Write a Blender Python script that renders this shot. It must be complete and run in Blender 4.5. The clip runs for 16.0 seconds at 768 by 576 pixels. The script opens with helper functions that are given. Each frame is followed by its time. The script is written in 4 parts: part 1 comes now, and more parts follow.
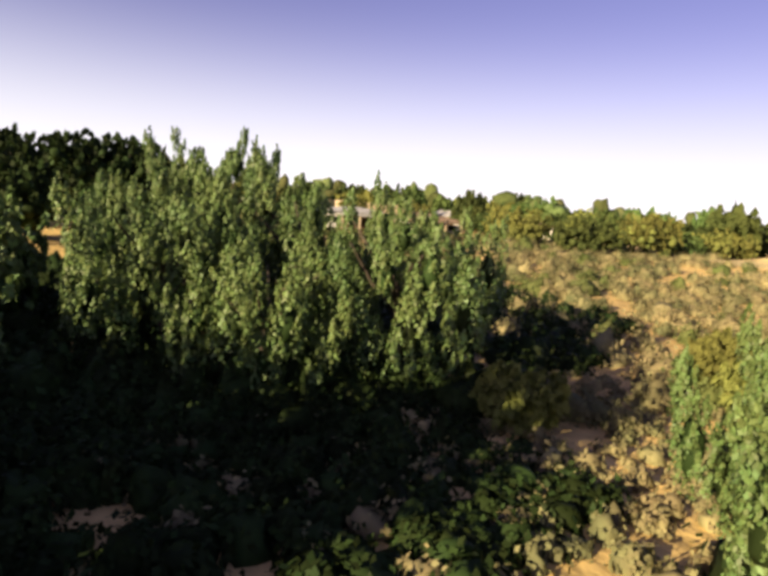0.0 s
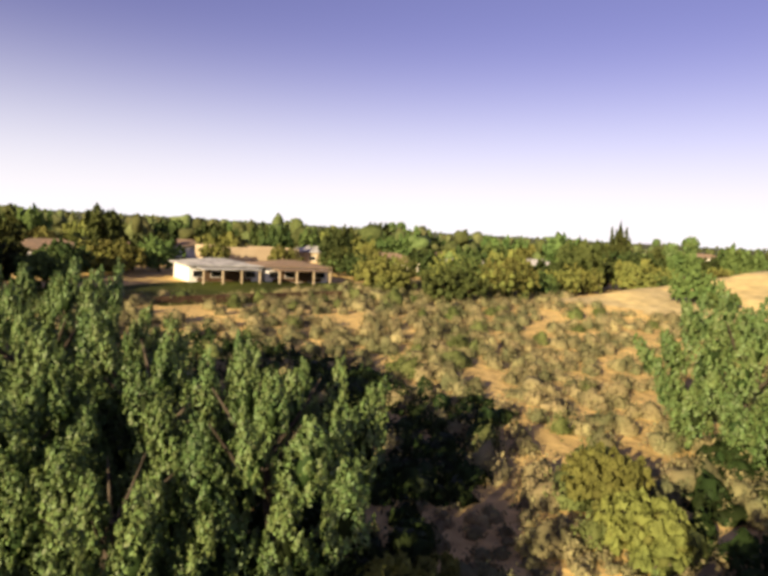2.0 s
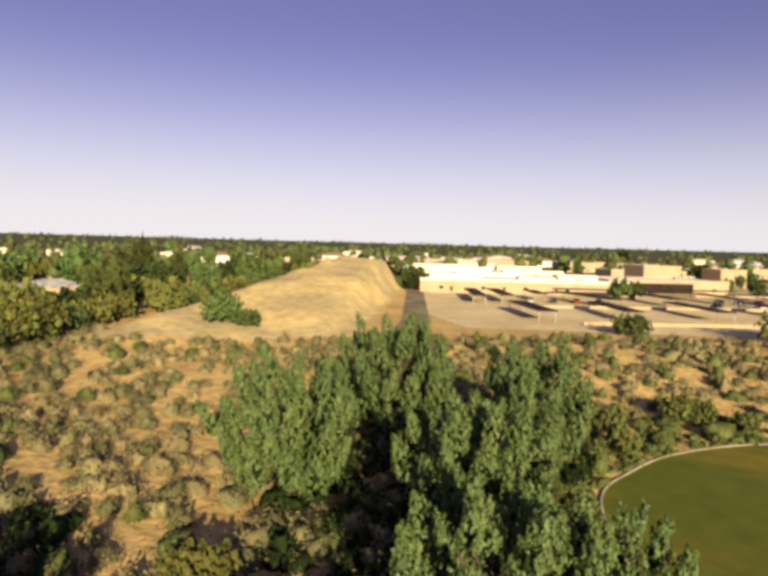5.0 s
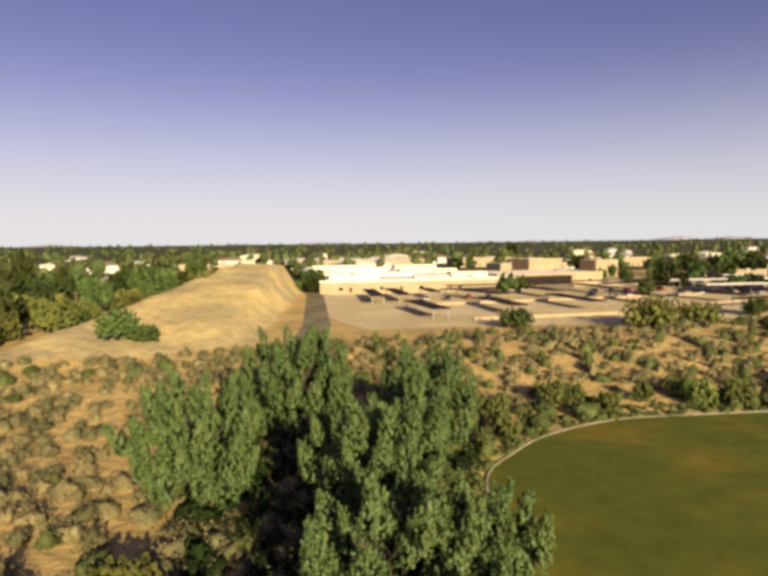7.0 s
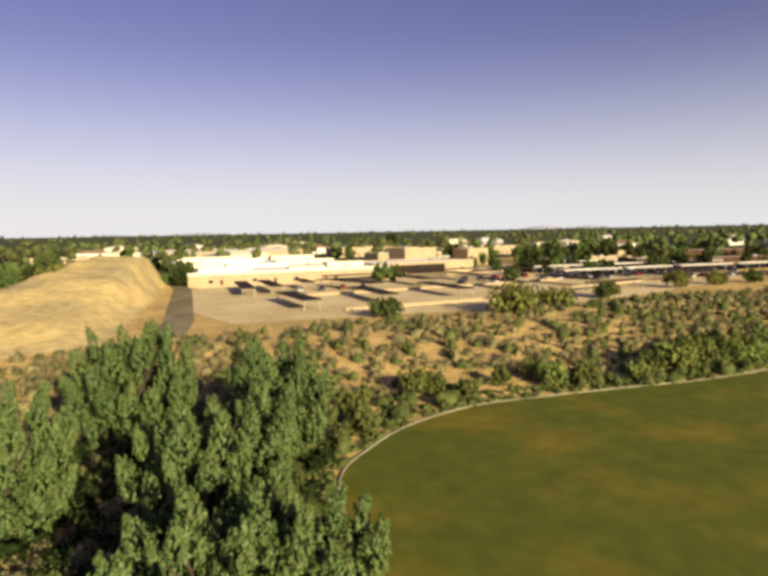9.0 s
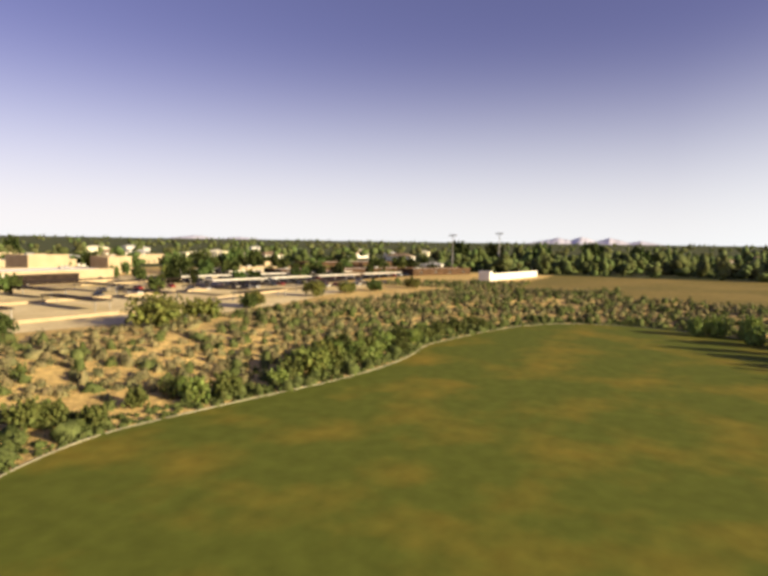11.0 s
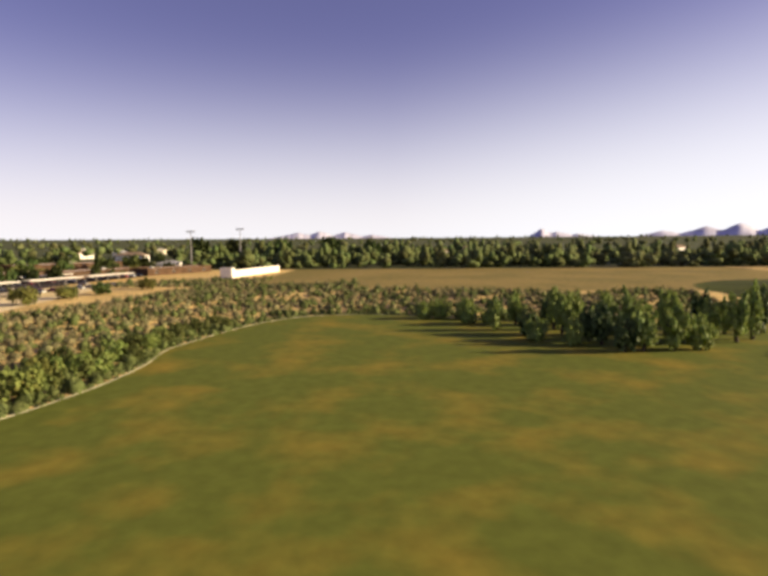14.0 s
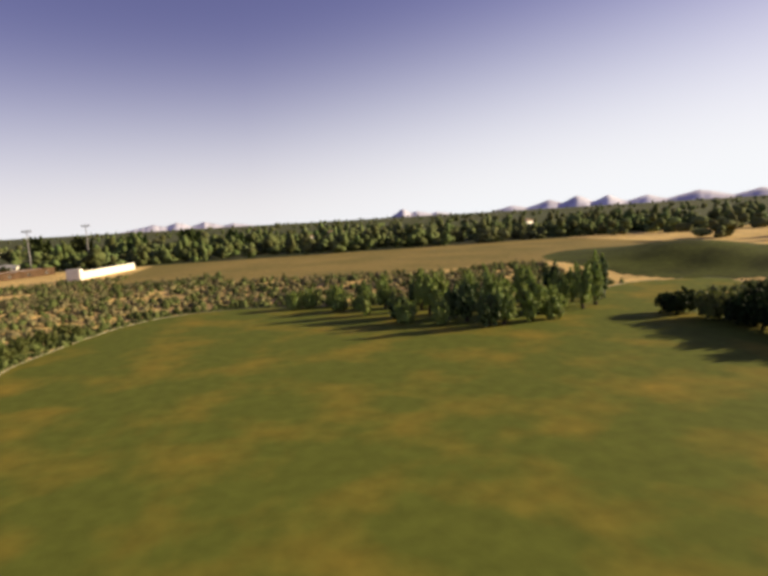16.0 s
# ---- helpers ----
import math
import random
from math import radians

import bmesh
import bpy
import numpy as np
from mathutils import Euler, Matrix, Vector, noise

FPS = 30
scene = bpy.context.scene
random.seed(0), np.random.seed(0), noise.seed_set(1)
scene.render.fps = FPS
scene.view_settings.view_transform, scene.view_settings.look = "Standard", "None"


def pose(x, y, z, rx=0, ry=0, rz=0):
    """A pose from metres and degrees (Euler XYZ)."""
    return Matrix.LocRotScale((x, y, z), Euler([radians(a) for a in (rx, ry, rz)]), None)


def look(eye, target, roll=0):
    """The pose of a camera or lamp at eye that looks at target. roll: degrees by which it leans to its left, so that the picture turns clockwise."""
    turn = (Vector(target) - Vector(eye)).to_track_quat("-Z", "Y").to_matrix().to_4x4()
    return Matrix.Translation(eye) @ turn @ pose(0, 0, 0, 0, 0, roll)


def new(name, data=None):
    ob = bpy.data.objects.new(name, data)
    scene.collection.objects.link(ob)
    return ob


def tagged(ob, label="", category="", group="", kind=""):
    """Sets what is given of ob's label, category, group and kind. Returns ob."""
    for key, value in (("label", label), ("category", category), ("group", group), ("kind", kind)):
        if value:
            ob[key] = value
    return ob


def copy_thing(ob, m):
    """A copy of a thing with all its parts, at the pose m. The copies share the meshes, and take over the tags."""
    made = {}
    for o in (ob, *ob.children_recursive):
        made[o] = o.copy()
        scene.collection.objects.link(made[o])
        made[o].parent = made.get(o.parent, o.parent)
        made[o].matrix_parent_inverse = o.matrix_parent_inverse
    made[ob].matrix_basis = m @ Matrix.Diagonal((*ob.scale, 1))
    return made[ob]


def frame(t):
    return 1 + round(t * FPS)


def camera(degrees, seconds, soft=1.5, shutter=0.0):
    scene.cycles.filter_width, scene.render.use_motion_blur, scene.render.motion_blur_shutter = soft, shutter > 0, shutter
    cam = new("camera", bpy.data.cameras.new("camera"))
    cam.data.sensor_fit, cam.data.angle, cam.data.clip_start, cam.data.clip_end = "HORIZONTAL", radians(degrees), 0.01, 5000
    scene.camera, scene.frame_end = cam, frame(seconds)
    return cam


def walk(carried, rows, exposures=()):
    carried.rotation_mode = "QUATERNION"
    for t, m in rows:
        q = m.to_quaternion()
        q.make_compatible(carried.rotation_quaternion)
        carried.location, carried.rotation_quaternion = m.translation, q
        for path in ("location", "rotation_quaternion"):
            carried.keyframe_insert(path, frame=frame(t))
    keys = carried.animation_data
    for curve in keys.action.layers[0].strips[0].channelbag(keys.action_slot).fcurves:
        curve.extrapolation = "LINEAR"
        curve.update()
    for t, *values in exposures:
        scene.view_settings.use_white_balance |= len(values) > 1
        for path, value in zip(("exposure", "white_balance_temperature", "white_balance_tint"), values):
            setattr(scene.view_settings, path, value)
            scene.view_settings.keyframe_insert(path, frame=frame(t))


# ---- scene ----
cam = camera(65.2, 16.0, soft=3.8, shutter=0.0)
walk(cam, [
    (0.0, pose(0.00, 0.00, 7.60, 82.25, -5.13, 45.16)),
    (0.5, pose(-0.41, 0.62, 8.53, 83.20, -5.60, 42.99)),
    (1.0, pose(-0.97, 1.15, 9.92, 83.77, -4.49, 39.76)),
    (1.5, pose(-1.78, 1.77, 11.55, 84.18, -4.65, 36.79)),
    (2.0, pose(-2.37, 2.17, 13.15, 84.83, -3.27, 32.50)),
    (2.5, pose(-2.94, 2.59, 14.61, 85.51, -2.56, 20.18)),
    (3.0, pose(-3.38, 2.88, 15.82, 86.04, -3.46, 6.94)),
    (3.5, pose(-3.74, 3.20, 16.85, 86.39, -3.62, 0.45)),
    (4.0, pose(-4.05, 3.35, 17.66, 86.37, -2.57, -4.56)),
    (6.5, pose(-6.02, -2.72, 20.49, 85.87, -0.22, -18.39)),
    (7.0, pose(-5.71, -2.72, 20.61, 86.01, 0.68, -21.07)),
    (7.5, pose(-4.98, -2.51, 20.63, 85.54, 0.41, -22.49)),
    (8.0, pose(-3.93, -2.15, 20.60, 85.46, 1.71, -23.47)),
    (8.5, pose(-2.85, -1.75, 20.52, 85.05, 1.38, -26.77)),
    (9.0, pose(-1.62, -1.38, 20.40, 84.92, 1.04, -32.19)),
    (9.5, pose(-0.38, -0.98, 20.28, 85.10, -0.87, -40.47)),
    (10.0, pose(0.48, -0.80, 20.26, 85.52, -1.30, -50.11)),
    (12.5, pose(2.26, -0.76, 20.28, 85.38, -1.17, -76.45)),
    (13.0, pose(2.85, -0.62, 20.11, 85.29, -1.54, -79.62)),
    (13.5, pose(3.36, -0.48, 20.10, 85.44, -0.61, -83.49)),
    (14.0, pose(3.78, -0.42, 20.18, 85.51, 0.39, -88.66)),
    (14.5, pose(4.10, -0.38, 20.21, 85.14, 0.71, -92.24)),
    (15.0, pose(4.38, -0.38, 20.43, 84.15, 2.68, -94.36)),
    (15.5, pose(4.66, -0.40, 20.76, 84.06, 2.75, -96.90)),
    (16.0, pose(4.92, -0.42, 21.10, 83.61, 3.33, -101.49)),
], exposures=[(0.0, 1.21, 6500, 10), (2.0, 1.04, 6500, 10), (4.0, 0.83, 6500, 9), (7.0, 0.57, 6500, 6), (9.0, 0.65, 6500, 4), (10.0, 0.75, 6500, 4), (12.5, 1.01, 6500, 9), (14.5, 0.86, 6500, 10), (16.0, 0.77, 6500, 8)])

# ---------------------------------------------------------------- light
SUN_EL, SUN_ROT = radians(17.0), radians(179.5)
world = bpy.data.worlds.new("world")
scene.world = world
world.use_nodes = True
wn = world.node_tree
wn.nodes.clear()
sky = wn.nodes.new("ShaderNodeTexSky")
sky.sky_type, sky.sun_disc = "NISHITA", False
sky.sun_elevation, sky.sun_rotation = SUN_EL, SUN_ROT
sky.air_density, sky.dust_density, sky.ozone_density = 1.0, 0.5, 3.0
tint = wn.nodes.new("ShaderNodeMix")
tint.data_type, tint.blend_type = "RGBA", "MULTIPLY"
tint.inputs[0].default_value = 1.0
tint.inputs[7].default_value = (1.60, 0.92, 1.20, 1.0)
back = wn.nodes.new("ShaderNodeBackground")
back.inputs["Strength"].default_value = 0.05
wout = wn.nodes.new("ShaderNodeOutputWorld")
wn.links.new(sky.outputs[0], tint.inputs[6])
# white haze thickening evenly towards the horizon all round
where = wn.nodes.new("ShaderNodeTexCoord")
split = wn.nodes.new("ShaderNodeSeparateXYZ")
thick = wn.nodes.new("ShaderNodeMapRange")
thick.interpolation_type = "SMOOTHERSTEP"
thick.inputs["From Min"].default_value, thick.inputs["From Max"].default_value = 0.36, -0.14
haze = wn.nodes.new("ShaderNodeMix")
haze.data_type = "RGBA"
haze.inputs[7].default_value = (11.0, 11.1, 11.5, 1.0)
wn.links.new(where.outputs["Generated"], split.inputs[0])
# the haze stands higher towards the sun
towards = wn.nodes.new("ShaderNodeVectorMath")
towards.operation = "DOT_PRODUCT"
towards.inputs[1].default_value = (math.sin(SUN_ROT), math.cos(SUN_ROT), 0.0)
glow = wn.nodes.new("ShaderNodeMapRange")
glow.inputs["From Min"].default_value, glow.inputs["From Max"].default_value = 0.0, 1.0
glow.inputs["To Min"].default_value, glow.inputs["To Max"].default_value = 0.0, 0.16
raised = wn.nodes.new("ShaderNodeMath")
raised.operation = "SUBTRACT"
wn.links.new(where.outputs["Generated"], towards.inputs[0])
wn.links.new(towards.outputs["Value"], glow.inputs["Value"])
wn.links.new(split.outputs["Z"], raised.inputs[0])
wn.links.new(glow.outputs[0], raised.inputs[1])
wn.links.new(raised.outputs[0], thick.inputs["Value"])
wn.links.new(thick.outputs[0], haze.inputs[0])
wn.links.new(tint.outputs[2], haze.inputs[6])
wn.links.new(haze.outputs[2], back.inputs["Color"])
wn.links.new(back.outputs[0], wout.inputs["Surface"])

sun_data = bpy.data.lights.new("sun", "SUN")
sun_data.energy, sun_data.angle, sun_data.color = 5.0, radians(0.6), (1.0, 0.81, 0.52)
sun = new("sun", sun_data)
sun.matrix_world = look((math.sin(SUN_ROT) * 100 * math.cos(SUN_EL), math.cos(SUN_ROT) * 100 * math.cos(SUN_EL), 100 * math.sin(SUN_EL)), (0, 0, 0))


# ---------------------------------------------------------------- materials
def mat(name, base, rough=0.9, vary=0.25, scale=1.0, fine=12.0, bump=0.3, dist=0.05, second=None, island=0.0, obj=0.0, metal=0.0, hue=0.0, trans=0.0, spec=0.06, edges=(0.40, 0.62)):
    """Two scales of noise on a base colour, optional second colour in patches, optional random shade a piece or an object."""
    m = bpy.data.materials.new(name)
    m.use_nodes = True
    nt = m.node_tree
    n, l = nt.nodes, nt.links
    bs = n["Principled BSDF"]
    bs.inputs["Roughness"].default_value, bs.inputs["Metallic"].default_value = rough, metal
    bs.inputs["Specular IOR Level"].default_value = spec
    co = n.new("ShaderNodeTexCoord")
    big = n.new("ShaderNodeTexNoise")
    big.inputs["Scale"].default_value, big.inputs["Detail"].default_value = scale, 5.0
    small = n.new("ShaderNodeTexNoise")
    small.inputs["Scale"].default_value, small.inputs["Detail"].default_value = fine, 3.0
    for t in (big, small):
        l.new(co.outputs["Object"], t.inputs["Vector"])
    mix = n.new("ShaderNodeMix")
    mix.data_type = "RGBA"
    two = second or tuple(c * 0.6 for c in base)
    mix.inputs[6].default_value, mix.inputs[7].default_value = (*base, 1), (*two, 1)
    ramp = n.new("ShaderNodeMapRange")
    ramp.inputs["From Min"].default_value, ramp.inputs["From Max"].default_value = edges
    l.new(big.outputs["Fac"], ramp.inputs["Value"])
    l.new(ramp.outputs[0], mix.inputs[0])
    hs = n.new("ShaderNodeHueSaturation")
    l.new(mix.outputs[2], hs.inputs["Color"])
    val = n.new("ShaderNodeMapRange")
    val.inputs["From Min"].default_value, val.inputs["From Max"].default_value = 0.3, 0.7
    val.inputs["To Min"].default_value, val.inputs["To Max"].default_value = 1 - vary, 1 + vary
    l.new(small.outputs["Fac"], val.inputs["Value"])
    out = val.outputs[0]
    if island or obj:
        rnd = n.new("ShaderNodeNewGeometry" if island else "ShaderNodeObjectInfo")
        r = rnd.outputs["Random Per Island" if island else "Random"]
        a = island or obj
        mr = n.new("ShaderNodeMapRange")
        mr.inputs["To Min"].default_value, mr.inputs["To Max"].default_value = 1 - a, 1 + a
        l.new(r, mr.inputs["Value"])
        mul = n.new("ShaderNodeMath")
        mul.operation = "MULTIPLY"
        l.new(out, mul.inputs[0])
        l.new(mr.outputs[0], mul.inputs[1])
        out = mul.outputs[0]
        if hue:
            mh = n.new("ShaderNodeMapRange")
            mh.inputs["To Min"].default_value, mh.inputs["To Max"].default_value = 0.5 - hue, 0.5 + hue
            l.new(r, mh.inputs["Value"])
            l.new(mh.outputs[0], hs.inputs["Hue"])
    l.new(out, hs.inputs["Value"])
    l.new(hs.outputs[0], bs.inputs["Base Color"])
    if bump:
        b = n.new("ShaderNodeBump")
        b.inputs["Strength"].default_value, b.inputs["Distance"].default_value = bump, dist
        l.new(small.outputs["Fac"], b.inputs["Height"])
        l.new(b.outputs[0], bs.inputs["Normal"])
    if trans:
        tr = n.new("ShaderNodeBsdfTranslucent")
        l.new(hs.outputs[0], tr.inputs["Color"])
        ms = n.new("ShaderNodeMixShader")
        ms.inputs[0].default_value = trans
        l.new(bs.outputs[0], ms.inputs[1])
        l.new(tr.outputs[0], ms.inputs[2])
        l.new(ms.outputs[0], n["Material Output"].inputs["Surface"])
    return m


M_DESERT = mat("desert_soil", (0.68, 0.485, 0.185), vary=0.25, scale=0.09, fine=0.9, bump=0.8, dist=0.3, second=(0.53, 0.37, 0.14))
M_LAWN = mat("lawn_grass", (0.118, 0.134, 0.022), vary=0.13, scale=0.085, fine=0.45, bump=0.5, dist=0.08, second=(0.240, 0.180, 0.028), edges=(0.47, 0.74))
M_FIELD = mat("dry_field", (0.275, 0.205, 0.066), vary=0.15, scale=0.03, fine=0.4, second=(0.21, 0.168, 0.052))
M_MOUND = mat("bare_earth", (0.74, 0.565, 0.235), vary=0.2, scale=0.06, fine=0.5, bump=0.9, dist=0.4, second=(0.50, 0.40, 0.20))
M_SUBURB = mat("garden_ground", (0.072, 0.086, 0.034), vary=0.3, scale=0.02, fine=0.15, second=(0.105, 0.105, 0.046))
M_HILL = mat("hill_grass", (0.076, 0.088, 0.016), vary=0.2, scale=0.08, fine=0.6)
M_PAVE = mat("pale_paving", (0.80, 0.65, 0.36), vary=0.12, scale=0.06, fine=0.7, bump=0.2, second=(0.66, 0.52, 0.27))
M_ASPHALT = mat("asphalt", (0.060, 0.054, 0.046), vary=0.15, scale=0.1, fine=3.0, bump=0.2)
M_GRAVEL = mat("olive_gravel", (0.31, 0.265, 0.155), vary=0.2, scale=0.15, fine=2.0, bump=0.3)
M_KERB = mat("concrete_kerb", (0.42, 0.38, 0.26), vary=0.15, scale=0.3, fine=4.0)
M_BARK = mat("bark", (0.085, 0.068, 0.048), vary=0.3, scale=1.5, fine=9.0, bump=0.8)
M_LEAF = mat("cottonwood_leaf", (0.125, 0.17, 0.05), rough=0.5, spec=0.25, vary=0.2, scale=0.35, fine=3.0, bump=0, second=(0.09, 0.14, 0.042), island=0.28, hue=0.02, trans=0.08)
M_YOUNG = mat("young_leaf", (0.31, 0.37, 0.095), rough=0.55, spec=0.2, vary=0.2, scale=0.3, fine=3.0, bump=0, second=(0.22, 0.29, 0.07), island=0.2, hue=0.02, trans=0.35)
# dark evergreen leaf, also used to paint shade into crowns and thickets
M_LEAF_D = mat("dark_and_shade_leaf", (0.028, 0.044, 0.013), rough=0.6, vary=0.2, scale=0.3, fine=2.0, bump=0, island=0.4, hue=0.02, trans=0.15)
M_LEAF_Y = mat("palo_verde_leaf", (0.160, 0.175, 0.050), rough=0.7, vary=0.2, scale=0.3, fine=2.0, bump=0, second=(0.12, 0.14, 0.042), island=0.2, hue=0.02, trans=0.2)
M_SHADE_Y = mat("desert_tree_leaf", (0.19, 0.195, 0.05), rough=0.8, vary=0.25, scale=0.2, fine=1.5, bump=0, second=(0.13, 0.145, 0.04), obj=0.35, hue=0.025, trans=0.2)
M_SHADE_D = mat("shade_tree_leaf", (0.056, 0.072, 0.022), rough=0.8, vary=0.25, scale=0.2, fine=1.5, bump=0, second=(0.032, 0.048, 0.016), obj=0.5, hue=0.03, trans=0.15)
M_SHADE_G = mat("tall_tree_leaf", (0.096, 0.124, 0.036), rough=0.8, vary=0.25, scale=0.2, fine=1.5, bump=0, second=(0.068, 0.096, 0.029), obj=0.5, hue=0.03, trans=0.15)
M_SAGE = mat("sage_twig", (0.275, 0.228, 0.110), rough=0.85, vary=0.3, scale=0.28, fine=0.5, bump=0, second=(0.130, 0.132, 0.060), island=0.16, hue=0.012, trans=0.1)
M_REED = mat("green_brush", (0.130, 0.150, 0.050), rough=0.8, vary=0.28, scale=0.30, fine=0.55, bump=0, second=(0.09, 0.11, 0.032), island=0.16, hue=0.01, trans=0.12)
M_FAR = mat("far_foliage", (0.082, 0.106, 0.034), rough=0.9, vary=0.3, scale=0.01, fine=0.5, bump=0.6, dist=0.6, second=(0.11, 0.115, 0.046), island=0.38, hue=0.025)
M_WHITE = mat("white_stucco", (0.80, 0.76, 0.68), vary=0.06, scale=0.2, fine=3.0, bump=0.2, second=(0.74, 0.69, 0.60))
M_ROOF = mat("white_roof", (0.93, 0.91, 0.87), rough=0.6, vary=0.07, scale=0.08, fine=0.8, bump=0.1, second=(0.88, 0.85, 0.79))
M_TAN = mat("tan_stucco", (0.480, 0.384, 0.248), vary=0.1, scale=0.2, fine=3.0, bump=0.2, second=(0.440, 0.344, 0.216))
M_CREAM = mat("cream_stucco", (0.82, 0.75, 0.55), vary=0.08, scale=0.2, fine=3.0, bump=0.2, second=(0.76, 0.68, 0.48))
M_BROWN = mat("brown_panel", (0.112, 0.068, 0.040), vary=0.2, scale=0.4, fine=3.0)
M_TILE = mat("roof_tile", (0.288, 0.200, 0.128), vary=0.2, scale=0.6, fine=4.0, bump=0.6, second=(0.240, 0.176, 0.120))
M_GREY = mat("grey_shingle", (0.50, 0.48, 0.44), vary=0.2, scale=0.6, fine=4.0, bump=0.5)
M_DARK = mat("dark_glass", (0.018, 0.018, 0.02), rough=0.12, spec=0.5, vary=0.1, bump=0)
M_STEEL = mat("galvanised_steel", (0.42, 0.40, 0.37), rough=0.5, vary=0.1, scale=1.0, fine=8.0, bump=0, metal=0.4)
M_CANOPY_SHADE = mat("canopy_shade_dark", (0.040, 0.028, 0.022), rough=0.7, vary=0.15, scale=0.5, fine=4.0, bump=0.1)
# distance haze is put into this pale lavender colour
M_HAZED_ROCK = mat("hazed_mountain", (0.68, 0.67, 0.76), vary=0.12, scale=0.004, fine=0.02, bump=0.2, dist=4.0, second=(0.55, 0.53, 0.63))
M_RUBBER = mat("rubber", (0.02, 0.02, 0.02), vary=0.1, bump=0)
CAR_PAINT = [mat("car_paint", c, rough=0.3, spec=0.5, vary=0.03, bump=0) for c in ((0.6, 0.6, 0.6), (0.35, 0.03, 0.03), (0.05, 0.06, 0.09), (0.5, 0.45, 0.36), (0.72, 0.72, 0.7))]


# ---------------------------------------------------------------- mesh helpers
def np_mesh(name, verts, faces, material, smooth=False):
    """A mesh from arrays: verts (n, 3) and faces (m, 3 or 4)."""
    me = bpy.data.meshes.new(name)
    verts, faces = np.asarray(verts, np.float32), np.asarray(faces, np.int32)
    k = faces.shape[1]
    me.vertices.add(len(verts))
    me.vertices.foreach_set("co", verts.ravel())
    me.loops.add(faces.size)
    me.loops.foreach_set("vertex_index", faces.ravel())
    me.polygons.add(len(faces))
    me.polygons.foreach_set("loop_start", np.arange(0, faces.size, k, dtype=np.int32))
    me.polygons.foreach_set("loop_total", np.full(len(faces), k, np.int32))
    if smooth:
        me.polygons.foreach_set("use_smooth", np.ones(len(faces), bool))
    me.materials.append(material)
    me.update(calc_edges=True)
    me.validate()
    return me


def part(name, bm, material, parent, label=""):
    """Links a bmesh as one mesh object under a thing or under a part."""
    me = bpy.data.meshes.new(name)
    bm.to_mesh(me)
    bm.free()
    me.materials.append(material)
    ob = new(name, me)
    ob.parent = parent
    return tagged(ob, label)


def np_part(name, verts, faces, material, parent, smooth=False, label=""):
    ob = new(name, np_mesh(name, verts, faces, material, smooth))
    ob.parent = parent
    return tagged(ob, label)


def box(bm, x0, y0, z0, x1, y1, z1, bevel=0.0):
    g = bmesh.ops.create_cube(bm, size=1.0, matrix=Matrix.Translation(((x0 + x1) / 2, (y0 + y1) / 2, (z0 + z1) / 2)) @ Matrix.Diagonal((x1 - x0, y1 - y0, z1 - z0, 1)))
    if bevel:
        bmesh.ops.bevel(bm, geom=list({e for v in g["verts"] for e in v.link_edges}), offset=bevel, segments=1, affect="EDGES")
    return g


def one_box(name, dims, material, parent, bevel=0.02, label=""):
    bm = bmesh.new()
    box(bm, *dims, bevel=bevel)
    return part(name, bm, material, parent, label)


def tube(bm, a, b, ra, rb, seg=8):
    a, b = Vector(a), Vector(b)
    d = b - a
    m = Matrix.Translation((a + b) / 2) @ d.to_track_quat("Z", "Y").to_matrix().to_4x4()
    bmesh.ops.create_cone(bm, cap_ends=True, segments=seg, radius1=ra, radius2=rb, depth=d.length, matrix=m)


def smooth(a, b, x):
    t = np.clip((np.asarray(x, float) - a) / (b - a), 0, 1)
    return t * t * (3 - 2 * t)


# ---------------------------------------------------------------- the lie of the land
PLATEAU = 3.0
LAWN_EDGE = [(21, 42), (27, 47), (34, 50.5), (44, 52), (54, 50), (65, 47), (77, 43.5), (90, 41.5), (102, 41.5), (114, 43), (126, 41), (140, 37.5),
             (153, 33), (164, 24), (168, 10), (164, -5), (158, -18), (150, -32), (142, -48), (140, -64), (148, -86), (156, -104), (150, -124), (134, -118),
             (126, -98), (112, -90), (92, -92), (72, -88), (50, -92), (24, -88), (2, -70), (-6, -44), (-7, -20), (-2, -6), (6, 6), (12, 18), (16, 30)]


def catmull(pts, n=6):
    out = []
    for i in range(len(pts)):
        p0, p1, p2, p3 = (np.array(pts[(i + j) % len(pts)], float) for j in (-1, 0, 1, 2))
        for s in np.linspace(0, 1, n, endpoint=False):
            out.append(0.5 * (2 * p1 + (p2 - p0) * s + (2 * p0 - 5 * p1 + 4 * p2 - p3) * s * s + (3 * p1 - p0 - 3 * p2 + p3) * s ** 3))
    return np.array(out)


EDGE = catmull(LAWN_EDGE)


def edge_distance(x, y):
    """Metres outside the lawn's edge (negative inside)."""
    x, y = np.atleast_1d(np.asarray(x, float)), np.atleast_1d(np.asarray(y, float))
    best, inside = np.full(x.shape, 1e9), np.zeros(x.shape, bool)
    for i in range(len(EDGE)):
        (ax, ay), (bx, by) = EDGE[i], EDGE[(i + 1) % len(EDGE)]
        dx, dy = bx - ax, by - ay
        t = np.clip(((x - ax) * dx + (y - ay) * dy) / (dx * dx + dy * dy), 0, 1)
        best = np.minimum(best, np.hypot(x - ax - t * dx, y - ay - t * dy))
        if ay != by:
            inside ^= ((ay > y) != (by > y)) & (x < dx * (y - ay) / dy + ax)
    return np.where(inside, -best, best)


